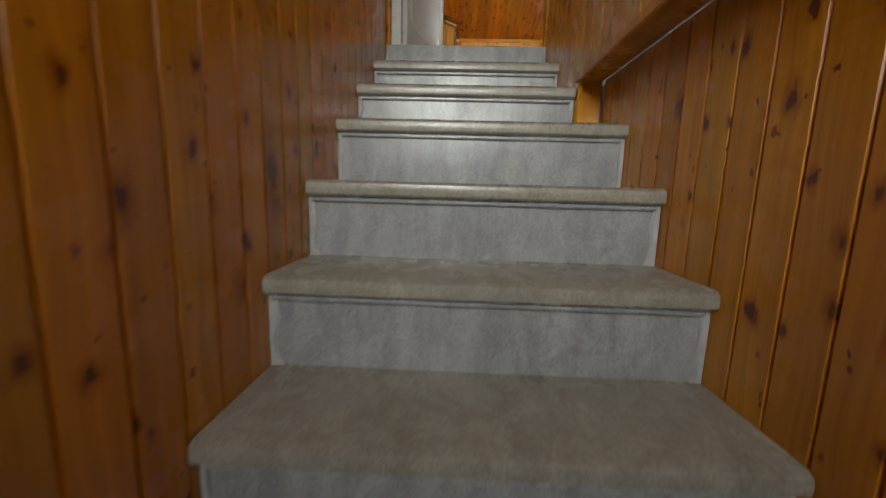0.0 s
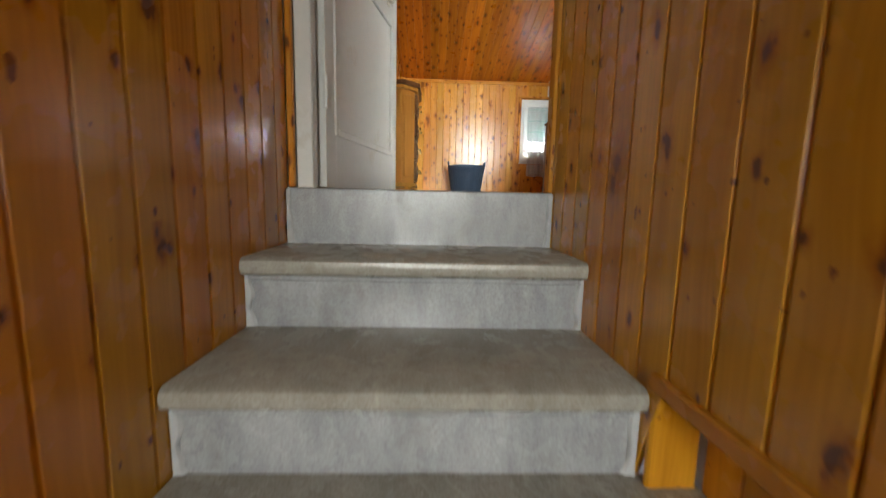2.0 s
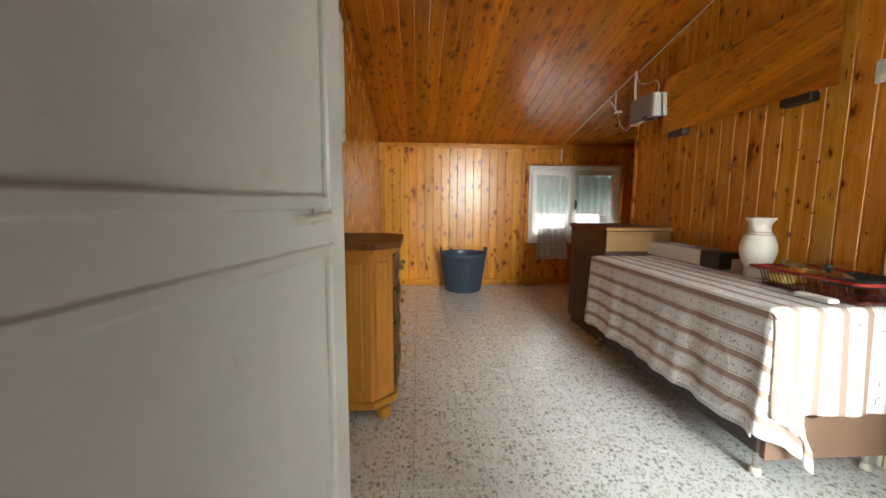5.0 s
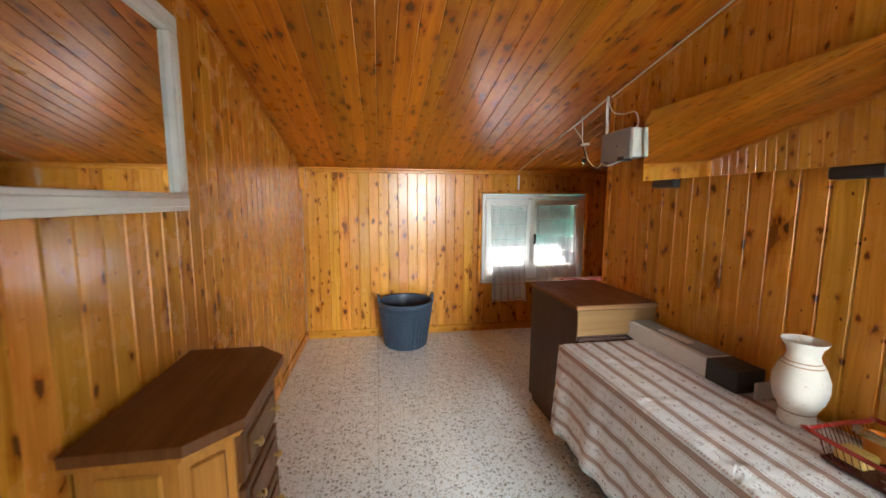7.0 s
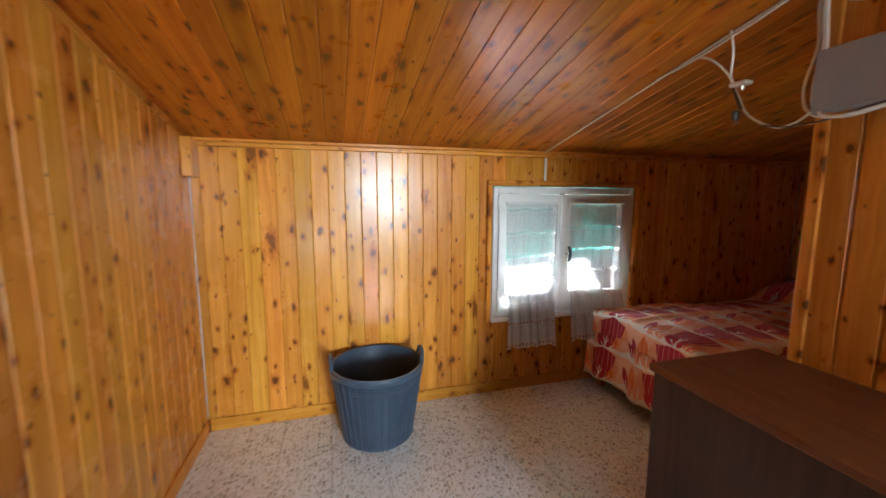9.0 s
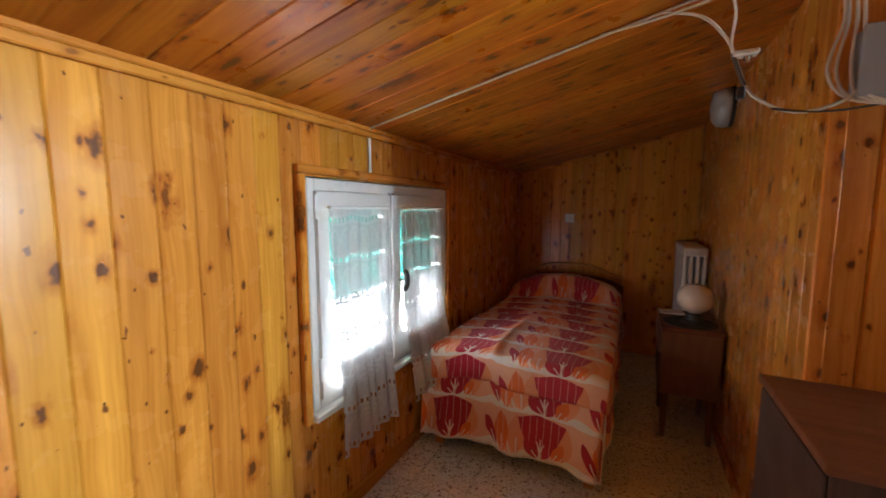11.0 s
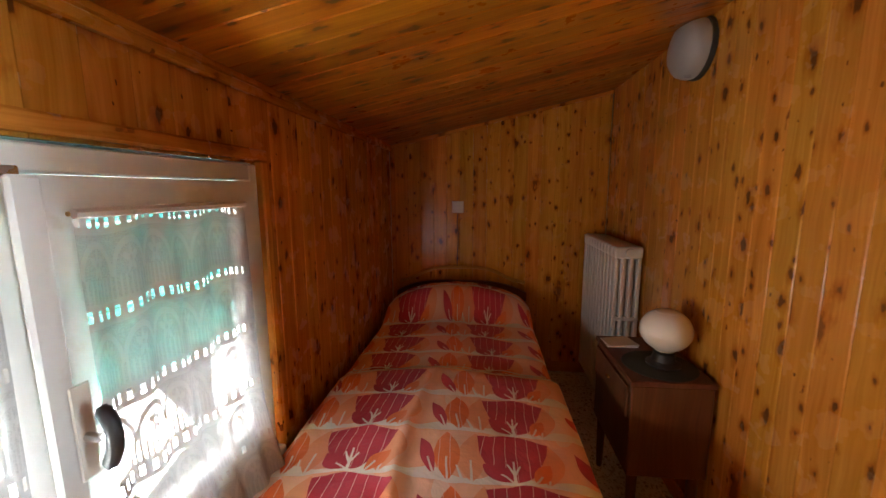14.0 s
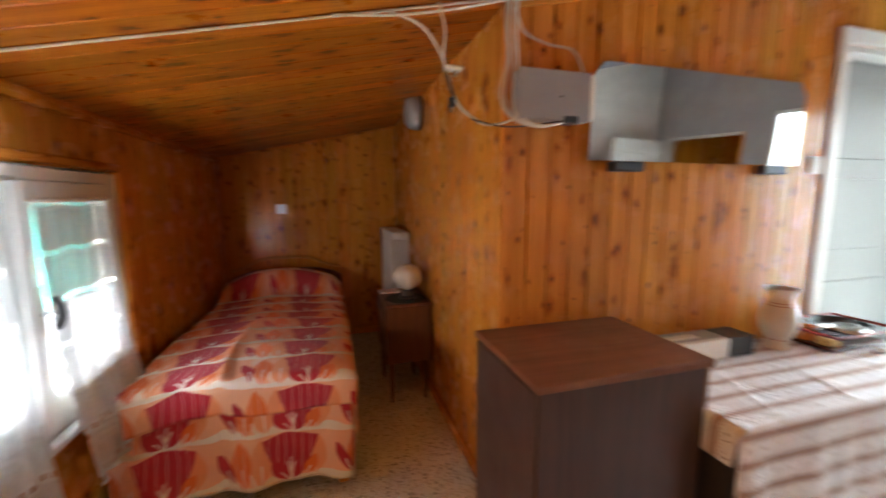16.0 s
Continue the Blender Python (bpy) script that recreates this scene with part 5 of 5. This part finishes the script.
def bedspread():
    c = thing("bedspread", (3.2, 6.37, 0.55), "retro leaf-print bedspread in crimson, orange and white", "bedspread")
    foot, side, wall = 0.46, 0.36, 0.05
    L, W = (4.20 - BX0) + foot, (BY1 - BY0) + side + wall

    def place(s, t):
        a, b = s * L - foot, t * W - side     # a from the foot edge, b from the open side
        x, y = BX0 + max(a, 0.0), BY0 + min(max(b, 0.0), BY1 - BY0)
        z = bed_top(x, y)
        df, ds, dw = max(0.0, -a), max(0.0, -b), max(0.0, b - (BY1 - BY0))
        if df:
            x -= 0.012 + 0.10 * df + (0.020 * math.sin(y * 17 + 1) + 0.010 * math.sin(y * 37)) * df * 1.8
            z -= df * 0.985
        if ds:
            y -= 0.010 + 0.06 * ds + (0.018 * math.sin(x * 13) + 0.008 * math.sin(x * 31 + 2)) * ds * 1.8
            z -= ds * (0.97 if not df else 0.10)
            if df:
                x += 0.30 * ds * (df / foot) * 0.6
                y += 0.05 * df
        if dw:
            y += 0.004 + 0.02 * dw
            z -= dw * (0.95 if not df else 0.1)
        return (x, y, max(z, 0.045))

    sheet("spread", 120, 72, place, lambda s, t: (t * W, s * L), LEAFY, c, "cotton printed with leaves", thick=0.004)
    part("hem", tube([place(0.0, k / 40) for k in range(41)], 0.0045, 5, 1), PAPER, c, "stitched pale hem", smooth=True)
    part("hem", tube([place(k / 60, 0.0) for k in range(61)], 0.0045, 5, 1), PAPER, c, smooth=True)
    # the turned-back upper layer over the foot half, ending in a loose edge below the mattress edge
    def layer(s, t):
        a, b = -0.15 + 1.0 * s + 0.012 * math.sin(t * 11) * (1 - s), -0.17 + (BY1 - BY0 + 0.15) * t
        x, y, z = place((a + foot) / L, (b + side) / W)
        return (x - (0.016 if a < 0 else 0.0), y - (0.014 if b < 0 else 0.0), z + 0.012 - 0.006 * s)

    sheet("upper_layer", 70, 60, layer, lambda s, t: (0.26 + t * (BY1 - BY0 + 0.15), 0.10 + s), LEAFY, c, "turned-back upper layer of the same print", thick=0.004)
    part("fold_seam", tube([place(0.565 + 0.004 * math.sin(k), 0.24 + 0.70 * k / 30) for k in range(31)], 0.005, 5, 1), PAPER, c, "turned-back edge across the bed", smooth=True)


bedspread()


# ---- bedside ----
def nightstand():
    x0, x1, y0, y1, z1 = 2.925, 3.375, 5.375, 5.672, 0.66
    c = thing("nightstand", (3.15, 5.52, 0.0), "reddish-brown wooden nightstand on tapered legs", "nightstand")
    part("body", box((x0 + 0.008, y0, 0.27), (x1 - 0.008, y1 - 0.008, z1 - 0.022), 0.004), MAHOGANY, c)
    part("top", box((x0, y0 - 0.003, z1 - 0.021), (x1, y1, z1), 0.004, 2), MAHOGANY, c)
    d = part("drawer", box((x0 + 0.03, y1 - 0.0075, 0.50), (x1 - 0.03, y1 + 0.004, 0.625), 0.003), MAHOGANY, c)
    part("knob", lathe([(0.006, 0), (0.012, 0.01), (0.0, 0.016)], (3.15, y1 + 0.006, 0.56), 10), BRASS, d, smooth=True)
    for x in (x0 + 0.035, x1 - 0.035):
        for y in (y0 + 0.035, y1 - 0.04):
            part("leg", lathe([(0.011, 0.0), (0.014, 0.02), (0.021, 0.269)], (x, y, 0), 10), MAHOGANY, c, smooth=True)
    z = z1
    m = thing("doily", (3.08, 5.51, z), "dark green round mat on a nightstand", "mat")
    part("mat", lathe([(0.0, 0.004), (0.10, 0.005), (0.135, 0.003), (0.137, 0.001), (0.0, 0.001)], (3.07, 5.515, z), 30), DOILY, m, smooth=True)
    lamp = thing("globe_lamp", (3.07, 5.50, z + 0.005), "cream glass globe bedside lamp, switched off", "lamp")
    part("base", lathe([(0.0, 0.0), (0.062, 0.0), (0.064, 0.008), (0.045, 0.020), (0.038, 0.050), (0.0, 0.062)], (3.07, 5.50, z + 0.006), 28), BLACK, lamp, "low black foot", smooth=True)
    prof = [(0.036, 0.062)] + [(0.094 * math.sin(a), 0.144 - 0.084 * math.cos(a)) for a in [0.35 + k * 0.18 for k in range(15)]]
    globe = part("globe", lathe(prof, (3.07, 5.50, z + 0.004), 40), CREAM, lamp, "cream glass globe", smooth=True)
    for k, r in ((0, 0.038), (1, 0.027)):
        part("ring", lathe([(r, 0.224 - r * 0.16), (r + 0.004, 0.2265 - r * 0.16), (r + 0.008, 0.223 - r * 0.17)], (3.07, 5.50, z + 0.004), 30, caps=False), CREAM, globe, smooth=True)
    b = thing("papers", (3.30, 5.60, z), "small stack of pale papers on a nightstand", "papers")
    for k in range(3):
        part("sheet", turn(box((-0.05, -0.065, 0.003 * k), (0.05, 0.065, 0.003 * k + 0.0028)), Matrix.Translation((3.285, 5.595, z + 0.001)) @ Matrix.Rotation(0.1 * k, 4, "Z")), PAPER, b)


nightstand()


def radiator():
    c = thing("radiator", (3.95, 5.43, 0.10), "white cast-iron column radiator on the alcove wall", "radiator")
    x0, n, w = 3.64, 11, 0.058
    for k in range(n):
        x = x0 + k * w
        bm = bmesh.new()
        for y in (5.385, 5.425, 5.465, 5.502):
            box((x + 0.007, y - 0.012, 0.17), (x + w - 0.009, y + 0.012, 1.005), 0.009, 2, into=bm)
        box((x + 0.002, 5.370, 0.985), (x + w - 0.004, 5.517, 1.05), 0.014, 3, into=bm)
        box((x + 0.002, 5.370, 0.115), (x + w - 0.004, 5.517, 0.18), 0.014, 3, into=bm)
        box((x + 0.006, 5.372, 0.64), (x + w - 0.008, 5.514, 0.665), 0.006, 1, into=bm)
        part("section", bm, IRON_WHITE, c, smooth=True)
    for z in (0.147, 1.018):
        part("plug", turn(lathe([(0.0, 0.0), (0.024, 0.0), (0.022, 0.012), (0.0, 0.016)], (0, 0, 0), 14), Matrix.Translation((x0 + 0.001, 5.443, z)) @ Matrix.Rotation(radians(-90), 4, "Y")), IRON_WHITE, c, smooth=True)
    part("bracket", box((3.8, NOOK - 0.002, 0.95), (3.83, 5.40, 0.975)), IRON_WHITE, c)
    part("pipe", tube([(4.29, 5.44, 0.147), (4.315, 5.44, 0.147), (4.318, 5.43, 0.05), (4.318, 5.43, -0.01)], 0.011, 8), IRON_WHITE, c, smooth=True)


radiator()

lamp = thing("round_wall_lamp", (3.29, NOOK, 1.90), "round frosted white wall lamp, switched off", "lamp")
tilt = Matrix.Translation((3.29, NOOK, 1.905)) @ Matrix.Rotation(radians(-90), 4, "X")
part("base", turn(lathe([(0.0, 0.001), (0.118, 0.001), (0.118, 0.02), (0.0, 0.02)], (0, 0, 0), 32), tilt), BLACK, lamp, "dark round base", smooth=True)
part("shade", turn(lathe([(0.112, 0.02), (0.115, 0.04), (0.106, 0.072), (0.08, 0.095), (0.04, 0.104), (0.0, 0.106)], (0, 0, 0), 32), tilt), plain("frosted_glass", (0.36, 0.355, 0.34), 0.3, vary=0.05), lamp, "frosted glass dome", smooth=True)


def switch_plate(name, axis, at, label):
    c = thing(name, at, label, "switch")
    x, y, z = at
    if axis == "x":
        part("plate", box((x - 0.012, y - 0.042, z - 0.042), (x, y + 0.042, z + 0.042), 0.004, 2), IVORY, c)
        part("rocker", box((x - 0.016, y - 0.014, z - 0.022), (x - 0.0125, y + 0.014, z + 0.022), 0.002), IVORY, c)
    return c


switch_plate("wall_socket", "x", (END - 0.002, 6.395, 1.228), "square ivory wall socket above the bed")
switch_plate("light_switch", "x", (RIGHT - 0.002, 3.70, 1.475), "ivory light switch beside a doorway")
cord = thing("lamp_cord", (END - 0.008, 6.40, 1.18), "thin brown cord hanging from a wall socket", "cord")
part("cord", tube([(END - 0.010, 6.395, 1.185), (END - 0.010, 6.40, 1.10), (END - 0.010, 6.392, 1.02), (END - 0.012, 6.40, 0.80)], 0.003, 5), DARK_WIRE, cord, smooth=True)


# ---- wiring ----
def wiring():
    b = thing("junction_box", (RIGHT, 5.17, 1.60), "grey plastic junction box with a pale cover", "junction box")
    part("body", box((RIGHT - 0.075, 5.055, 1.60), (RIGHT - 0.003, 5.335, 1.765), 0.006, 2), GREY_BOX, b)
    part("cover", box((RIGHT - 0.083, 5.05, 1.596), (RIGHT - 0.0755, 5.34, 1.769), 0.004), GREY_BOX, b)
    part("end_trim", box((RIGHT - 0.080, 5.034, 1.602), (RIGHT - 0.004, 5.0545, 1.763), 0.004), IVORY, b, "pale end trim")
    part("screw", box((RIGHT - 0.0855, 5.17, 1.675), (RIGHT - 0.0835, 5.178, 1.683)), BLACK, b)
    part("gland", box((RIGHT - 0.088, 5.10, 1.590), (RIGHT - 0.03, 5.16, 1.615), 0.004), BLACK, b)
    x = 1.885
    cables = thing("cable_bundle", (x, 5.33, 1.97), "loose pale electric cables looping from ceiling to box", "cables")

    def c(y, z=None, dx=0.0):
        return (x + dx, y, roof(y) - 0.006 if z is None else z)

    part("ceiling_cable", tube([c(6.875), c(6.3), c(5.8), c(5.34)], 0.0045, 6), WIRE, cables, "cable clipped along the ceiling", smooth=True)
    part("ceiling_cable", tube([c(5.34, None, 0.02), c(4.6, None, 0.028), c(3.7, None, 0.028), c(2.6, None, 0.03)], 0.0045, 6), WIRE, cables, smooth=True)
    part("ceiling_cable", tube([c(5.95, None, -0.01), c(5.75, roof(5.75) - 0.03, -0.02), c(5.55, roof(5.55) - 0.03, -0.02), c(5.36, roof(5.36) - 0.01)], 0.0045, 6), WIRE, cables, smooth=True)
    for dx, dy in ((0.0, 0.0), (0.012, 0.012), (-0.012, -0.010), (0.006, 0.022)):
        part("drop", tube([c(5.345 + dy, roof(5.345) - 0.004, dx), c(5.350 + dy, 1.90, dx), c(5.342 + dy, 1.80, dx), c(5.345 + dy * 2, 1.68, dx), c(5.33 + dy, 1.60, dx - 0.02), c(5.25, 1.573, dx - 0.04), c(5.13, 1.598, -0.02)], 0.0042, 6), WIRE, cables, smooth=True)
    part("drop", tube([c(5.34, 1.97), c(5.30, 1.90, 0.01), c(5.20, 1.87, 0.015), c(5.10, 1.86, 0.015), c(5.06, 1.80, 0.01), c(5.06, 1.765, 0.0)], 0.0038, 6), WIRE, cables, smooth=True)
    part("loop", tube([c(5.78), c(5.68, 1.86, -0.03), c(5.615, 1.79, -0.02), c(5.585, 1.72, -0.01), c(5.545, 1.635), c(5.45, 1.578), c(5.36, 1.592, -0.02), c(5.31, 1.65, -0.02)], 0.0045, 6), WIRE, cables, smooth=True)
    part("loop", tube([c(5.62, None, -0.02), c(5.600, 1.86, -0.025), c(5.605, 1.78, -0.02), c(5.590, 1.73, -0.01)], 0.0045, 6), WIRE, cables, smooth=True)
    part("dark_cable", tube([c(5.60, 1.75, -0.015), c(5.575, 1.68, -0.012), c(5.565, 1.66, -0.01)], 0.006, 6), DARK_WIRE, cables, "short dark cable", smooth=True)
    part("dark_cable", tube([c(5.50, 1.592), c(5.40, 1.572, -0.01), c(5.30, 1.575, -0.02), c(5.15, 1.60, -0.03)], 0.003, 6), DARK_WIRE, cables, smooth=True)
    plug = part("plug", box((x - 0.03, 5.565, 1.622), (x - 0.006, 5.585, 1.655), 0.004), BLACK, cables, "dark two-pin plug")
    for dx in (-0.025, -0.012):
        part("pin", tube([(x + dx, 5.575, 1.605), (x + dx, 5.575, 1.622)], 0.0025, 6), STEEL, plug)
    sock = part("socket", box((x - 0.035, 5.54, 1.738), (x + 0.005, 5.600, 1.752), 0.004), IVORY, cables, "white inline socket")
    part("nozzle", lathe([(0.008, 0.0), (0.010, 0.018)], (x - 0.015, 5.565, 1.722), 10), STEEL, sock)
    duct = thing("cable_duct", (1.89, FAR - 0.01, 1.45), "thin white cable duct above the window", "cable duct")
    part("duct", box((1.882, FAR - 0.012, 1.475), (1.898, FAR - 0.001, roof(FAR) - 0.024), 0.003), PAPER, duct)


wiring()

# ---- trims ----
for name, a, b, mat, label in (
    ("baseboard_far", (LEFT + 0.013, FAR - 0.013, 0.001), (END - 0.013, FAR - 0.001, 0.078), WOOD_X, "pine skirting under the window wall"),
    ("baseboard_left", (LEFT + 0.001, PLASTER_TO, 0.001), (LEFT + 0.012, FAR - 0.001, 0.078), TRIM_Y, "pine skirting along the left wall"),
    ("baseboard_right", (RIGHT - 0.012, 3.635, 0.001), (RIGHT - 0.001, NOOK + 0.012, 0.078), TRIM_Y, "pine skirting along the side wall"),
    ("baseboard_nook", (RIGHT + 0.001, NOOK + 0.001, 0.001), (END - 0.013, NOOK + 0.012, 0.078), WOOD_X, "pine skirting in the alcove"),
    ("baseboard_end", (END - 0.012, NOOK + 0.013, 0.001), (END - 0.001, FAR - 0.014, 0.078), TRIM_Y, "pine skirting behind the bed"),
    ("corner_trim", (RIGHT - 0.014, NOOK - 0.028, 0.08), (RIGHT - 0.001, NOOK + 0.012, 2.0), WOOD, "pine strip on the outer corner"),
    ("corner_block", (LEFT + 0.001, 6.78, 1.46), (LEFT + 0.052, FAR - 0.001, 1.66), WOOD, "small boarded block in the far corner"),
    ("stair_trim", (STAIR_R - 0.012, -1.5, -0.352), (STAIR_R + 0.088, 1.715, -0.320), TRIM_Y, "pine ledge board along the stair wall"),
    ("door_trim", (STAIR_R - 0.010, 2.375, 0.001), (STAIR_R + 0.010, 2.429, 2.3), WOOD, "pine strip beside the stair doorway"),
):
    structure(name, box(a, b, 0.004), mat, label, "trim")
bm = bmesh.new()
for a, b, c in ((0.0, 0.0, 0.022), (0.006, 0.022, 0.030)):
    box((LEFT + 0.002, FAR - 0.016 - a, roof(FAR) - b - c * 0.7), (END - 0.002, FAR - 0.001, roof(FAR) - b + 0.004), 0.004, into=bm)
structure("cornice_far", bm, WOOD_X, "pine cornice strip over the window wall", "trim")
for name, a, b in (("cornice_left", LEFT + 0.001, LEFT + 0.014), ("cornice_right", RIGHT - 0.014, RIGHT - 0.001), ("cornice_end", END - 0.014, END - 0.001)):
    y0 = {"cornice_left": PLASTER_TO, "cornice_right": PLASTER_TO}.get(name, NOOK + 0.002)
    y1 = FAR - 0.02 if "right" not in name else NOOK
    bm = box((a, y0, -0.024), (b, y1, -0.002))
    for v in bm.verts:
        v.co.z += roof(v.co.y)
    structure(name, bm, TRIM_Y, "thin pine strip under the sloping ceiling", "trim")


# ---- boards of the walls, one by one ----
def board(corner, across, normal, width, lo0, lo1, hi0, hi1, parent, bevel=(0.0065, 0.0045), wood=WOOD):
    """One tongued board: chamfered at both long edges; across, normal: unit vectors; lo, hi: its ends at either edge."""
    (ch, deep), th = bevel, 0.0135
    prof = [(0.0, -deep), (ch, 0.0), (width - ch, 0.0), (width, -deep), (width, -th), (0.0, -th)]
    verts = []
    for e0, e1 in ((lo0, lo1), (hi0, hi1)):
        for u, d in prof:
            p = corner + across * u + normal * d
            verts.append((p.x, p.y, e0 + (e1 - e0) * u / width))
    faces = [(i, (i + 1) % 6, 6 + (i + 1) % 6, 6 + i) for i in range(6)] + [(5, 4, 3, 2, 1, 0), (6, 7, 8, 9, 10, 11)]
    mesh = bpy.data.meshes.new("board")
    mesh.from_pydata(verts, [], faces)
    link("board", mesh, wood, parent)


def boarding(parent, start, across, normal, length, low, high, holes=(), first=0.0, bevel=(0.0065, 0.0045), wood=WOOD):
    """Upright boards along a wall; low, high: functions of the way along; holes: (from, to, bottom, top)."""
    start, across, normal = Vector(start), Vector(across), Vector(normal)
    u = -first
    while u < length - 0.004:
        a, b = max(u, 0.0), min(u + PITCH - GAP, length)
        u += PITCH
        cuts = sorted({a, b, *[h for hole in holes for h in hole[:2] if a + 0.012 < h < b - 0.012]})
        for s, e in zip(cuts, cuts[1:]):
            if e - s < 0.014:
                continue
            mid, spans, bottom = (s + e) / 2, [], None
            inside = [h for h in holes if h[0] - 0.012 < mid < h[1] + 0.012 and min(e, h[1]) - max(s, h[0]) > 0.013]
            if not inside:
                spans = [(low(s), low(e), high(s), high(e))]
            else:
                h = inside[0]
                if h[2] - low(mid) > 0.02:
                    spans.append((low(s), low(e), h[2], h[2]))
                if high(mid) - h[3] > 0.02:
                    spans.append((h[3], h[3], high(s), high(e)))
            for span in spans:
                board(start + across * s, across, normal, e - s, *span, parent, bevel, wood)


flat = lambda z: (lambda u: z)
boarding(wall_far, (LEFT + 0.002, FAR, 0), (1, 0, 0), (0, -1, 0), END - LEFT - 0.004, flat(0.0), flat(roof(FAR) + 0.0), [(1.495 - LEFT, 2.64 - LEFT, 0.53, 1.435)], first=0.048, bevel=(0.004, 0.0028))
boarding(wall_left, (LEFT, PLASTER_TO, 0), (0, 1, 0), (1, 0, 0), FAR - PLASTER_TO - 0.002, flat(0.0), lambda u: roof(PLASTER_TO + u), first=0.055, bevel=(0.005, 0.0078), wood=SIDE_WOOD)
boarding(wall_right, (RIGHT, 2.56, 0), (0, 1, 0), (-1, 0, 0), NOOK - 2.56, flat(0.0), lambda u: roof(2.56 + u), [(2.68 - 2.56, 3.56 - 2.56, 0.0, 2.05)], first=0.062, bevel=(0.005, 0.0078), wood=SIDE_WOOD)
boarding(wall_nook, (RIGHT + 0.001, NOOK, 0), (1, 0, 0), (0, 1, 0), END - RIGHT - 0.002, flat(0.0), flat(roof(NOOK)), bevel=(0.0035, 0.0022))
boarding(wall_end, (END, NOOK + 0.001, 0), (0, 1, 0), (-1, 0, 0), FAR - NOOK - 0.002, flat(0.0), lambda u: roof(NOOK + u), first=0.02, bevel=(0.004, 0.0028))


def pitch_low(y):
    """Just below the tread line of the stairs."""
    return max(-2.14, -(TOP_Y - y) * 0.72 - 0.45)


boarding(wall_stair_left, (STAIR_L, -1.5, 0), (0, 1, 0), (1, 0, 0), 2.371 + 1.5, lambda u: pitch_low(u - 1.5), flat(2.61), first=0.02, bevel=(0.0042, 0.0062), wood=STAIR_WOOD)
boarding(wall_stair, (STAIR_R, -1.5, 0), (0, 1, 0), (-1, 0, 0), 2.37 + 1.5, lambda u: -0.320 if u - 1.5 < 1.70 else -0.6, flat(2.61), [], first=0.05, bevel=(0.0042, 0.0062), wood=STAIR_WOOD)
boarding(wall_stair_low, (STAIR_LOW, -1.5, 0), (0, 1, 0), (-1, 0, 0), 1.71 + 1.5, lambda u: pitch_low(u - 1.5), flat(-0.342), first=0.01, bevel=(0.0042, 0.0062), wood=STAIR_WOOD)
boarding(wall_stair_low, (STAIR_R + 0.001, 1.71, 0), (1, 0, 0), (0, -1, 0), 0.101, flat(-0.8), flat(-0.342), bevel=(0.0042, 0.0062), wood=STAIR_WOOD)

# ---- floor tiles, one by one ----
TILE, JOINT = 0.266, 0.0016


def tile_mesh(w, d):
    b = 0.0012
    verts = [(0, 0, -0.011), (w, 0, -0.011), (w, d, -0.011), (0, d, -0.011), (0, 0, -b), (w, 0, -b), (w, d, -b), (0, d, -b), (b, b, 0), (w - b, b, 0), (w - b, d - b, 0), (b, d - b, 0)]
    faces = [(0, 1, 5, 4), (1, 2, 6, 5), (2, 3, 7, 6), (3, 0, 4, 7), (4, 5, 9, 8), (5, 6, 10, 9), (6, 7, 11, 10), (7, 4, 8, 11), (8, 9, 10, 11)]
    mesh = bpy.data.meshes.new("tile")
    mesh.from_pydata(verts, [], faces)
    return mesh


rnd, shared = random.Random(4), {}
for area_x0, area_x1, area_y0, area_y1 in ((LEFT + 0.001, RIGHT - 0.001, DOOR_Y1 + 0.001, FAR - 0.001), (RIGHT + 0.001, END - 0.001, NOOK + 0.001, FAR - 0.001)):
    kx0, ky0 = math.floor((area_x0 - 0.175) / TILE), math.floor((area_y0 - 4.34) / TILE)
    for kx in range(kx0, kx0 + 20):
        for ky in range(ky0, ky0 + 22):
            x0, y0 = 0.175 + kx * TILE, 4.34 + ky * TILE
            a, b = max(x0, area_x0), min(x0 + TILE - JOINT, area_x1)
            c, d = max(y0, area_y0), min(y0 + TILE - JOINT, area_y1)
            if b - a < 0.01 or d - c < 0.01:
                continue
            key = (round(b - a, 4), round(d - c, 4))
            mesh = shared.setdefault(key, None) or tile_mesh(b - a, d - c)
            shared[key] = mesh
            ob = link("tile", mesh, TERRAZZO, floor)
            ob.location = (a, c, rnd.uniform(-0.0004, 0.0004))
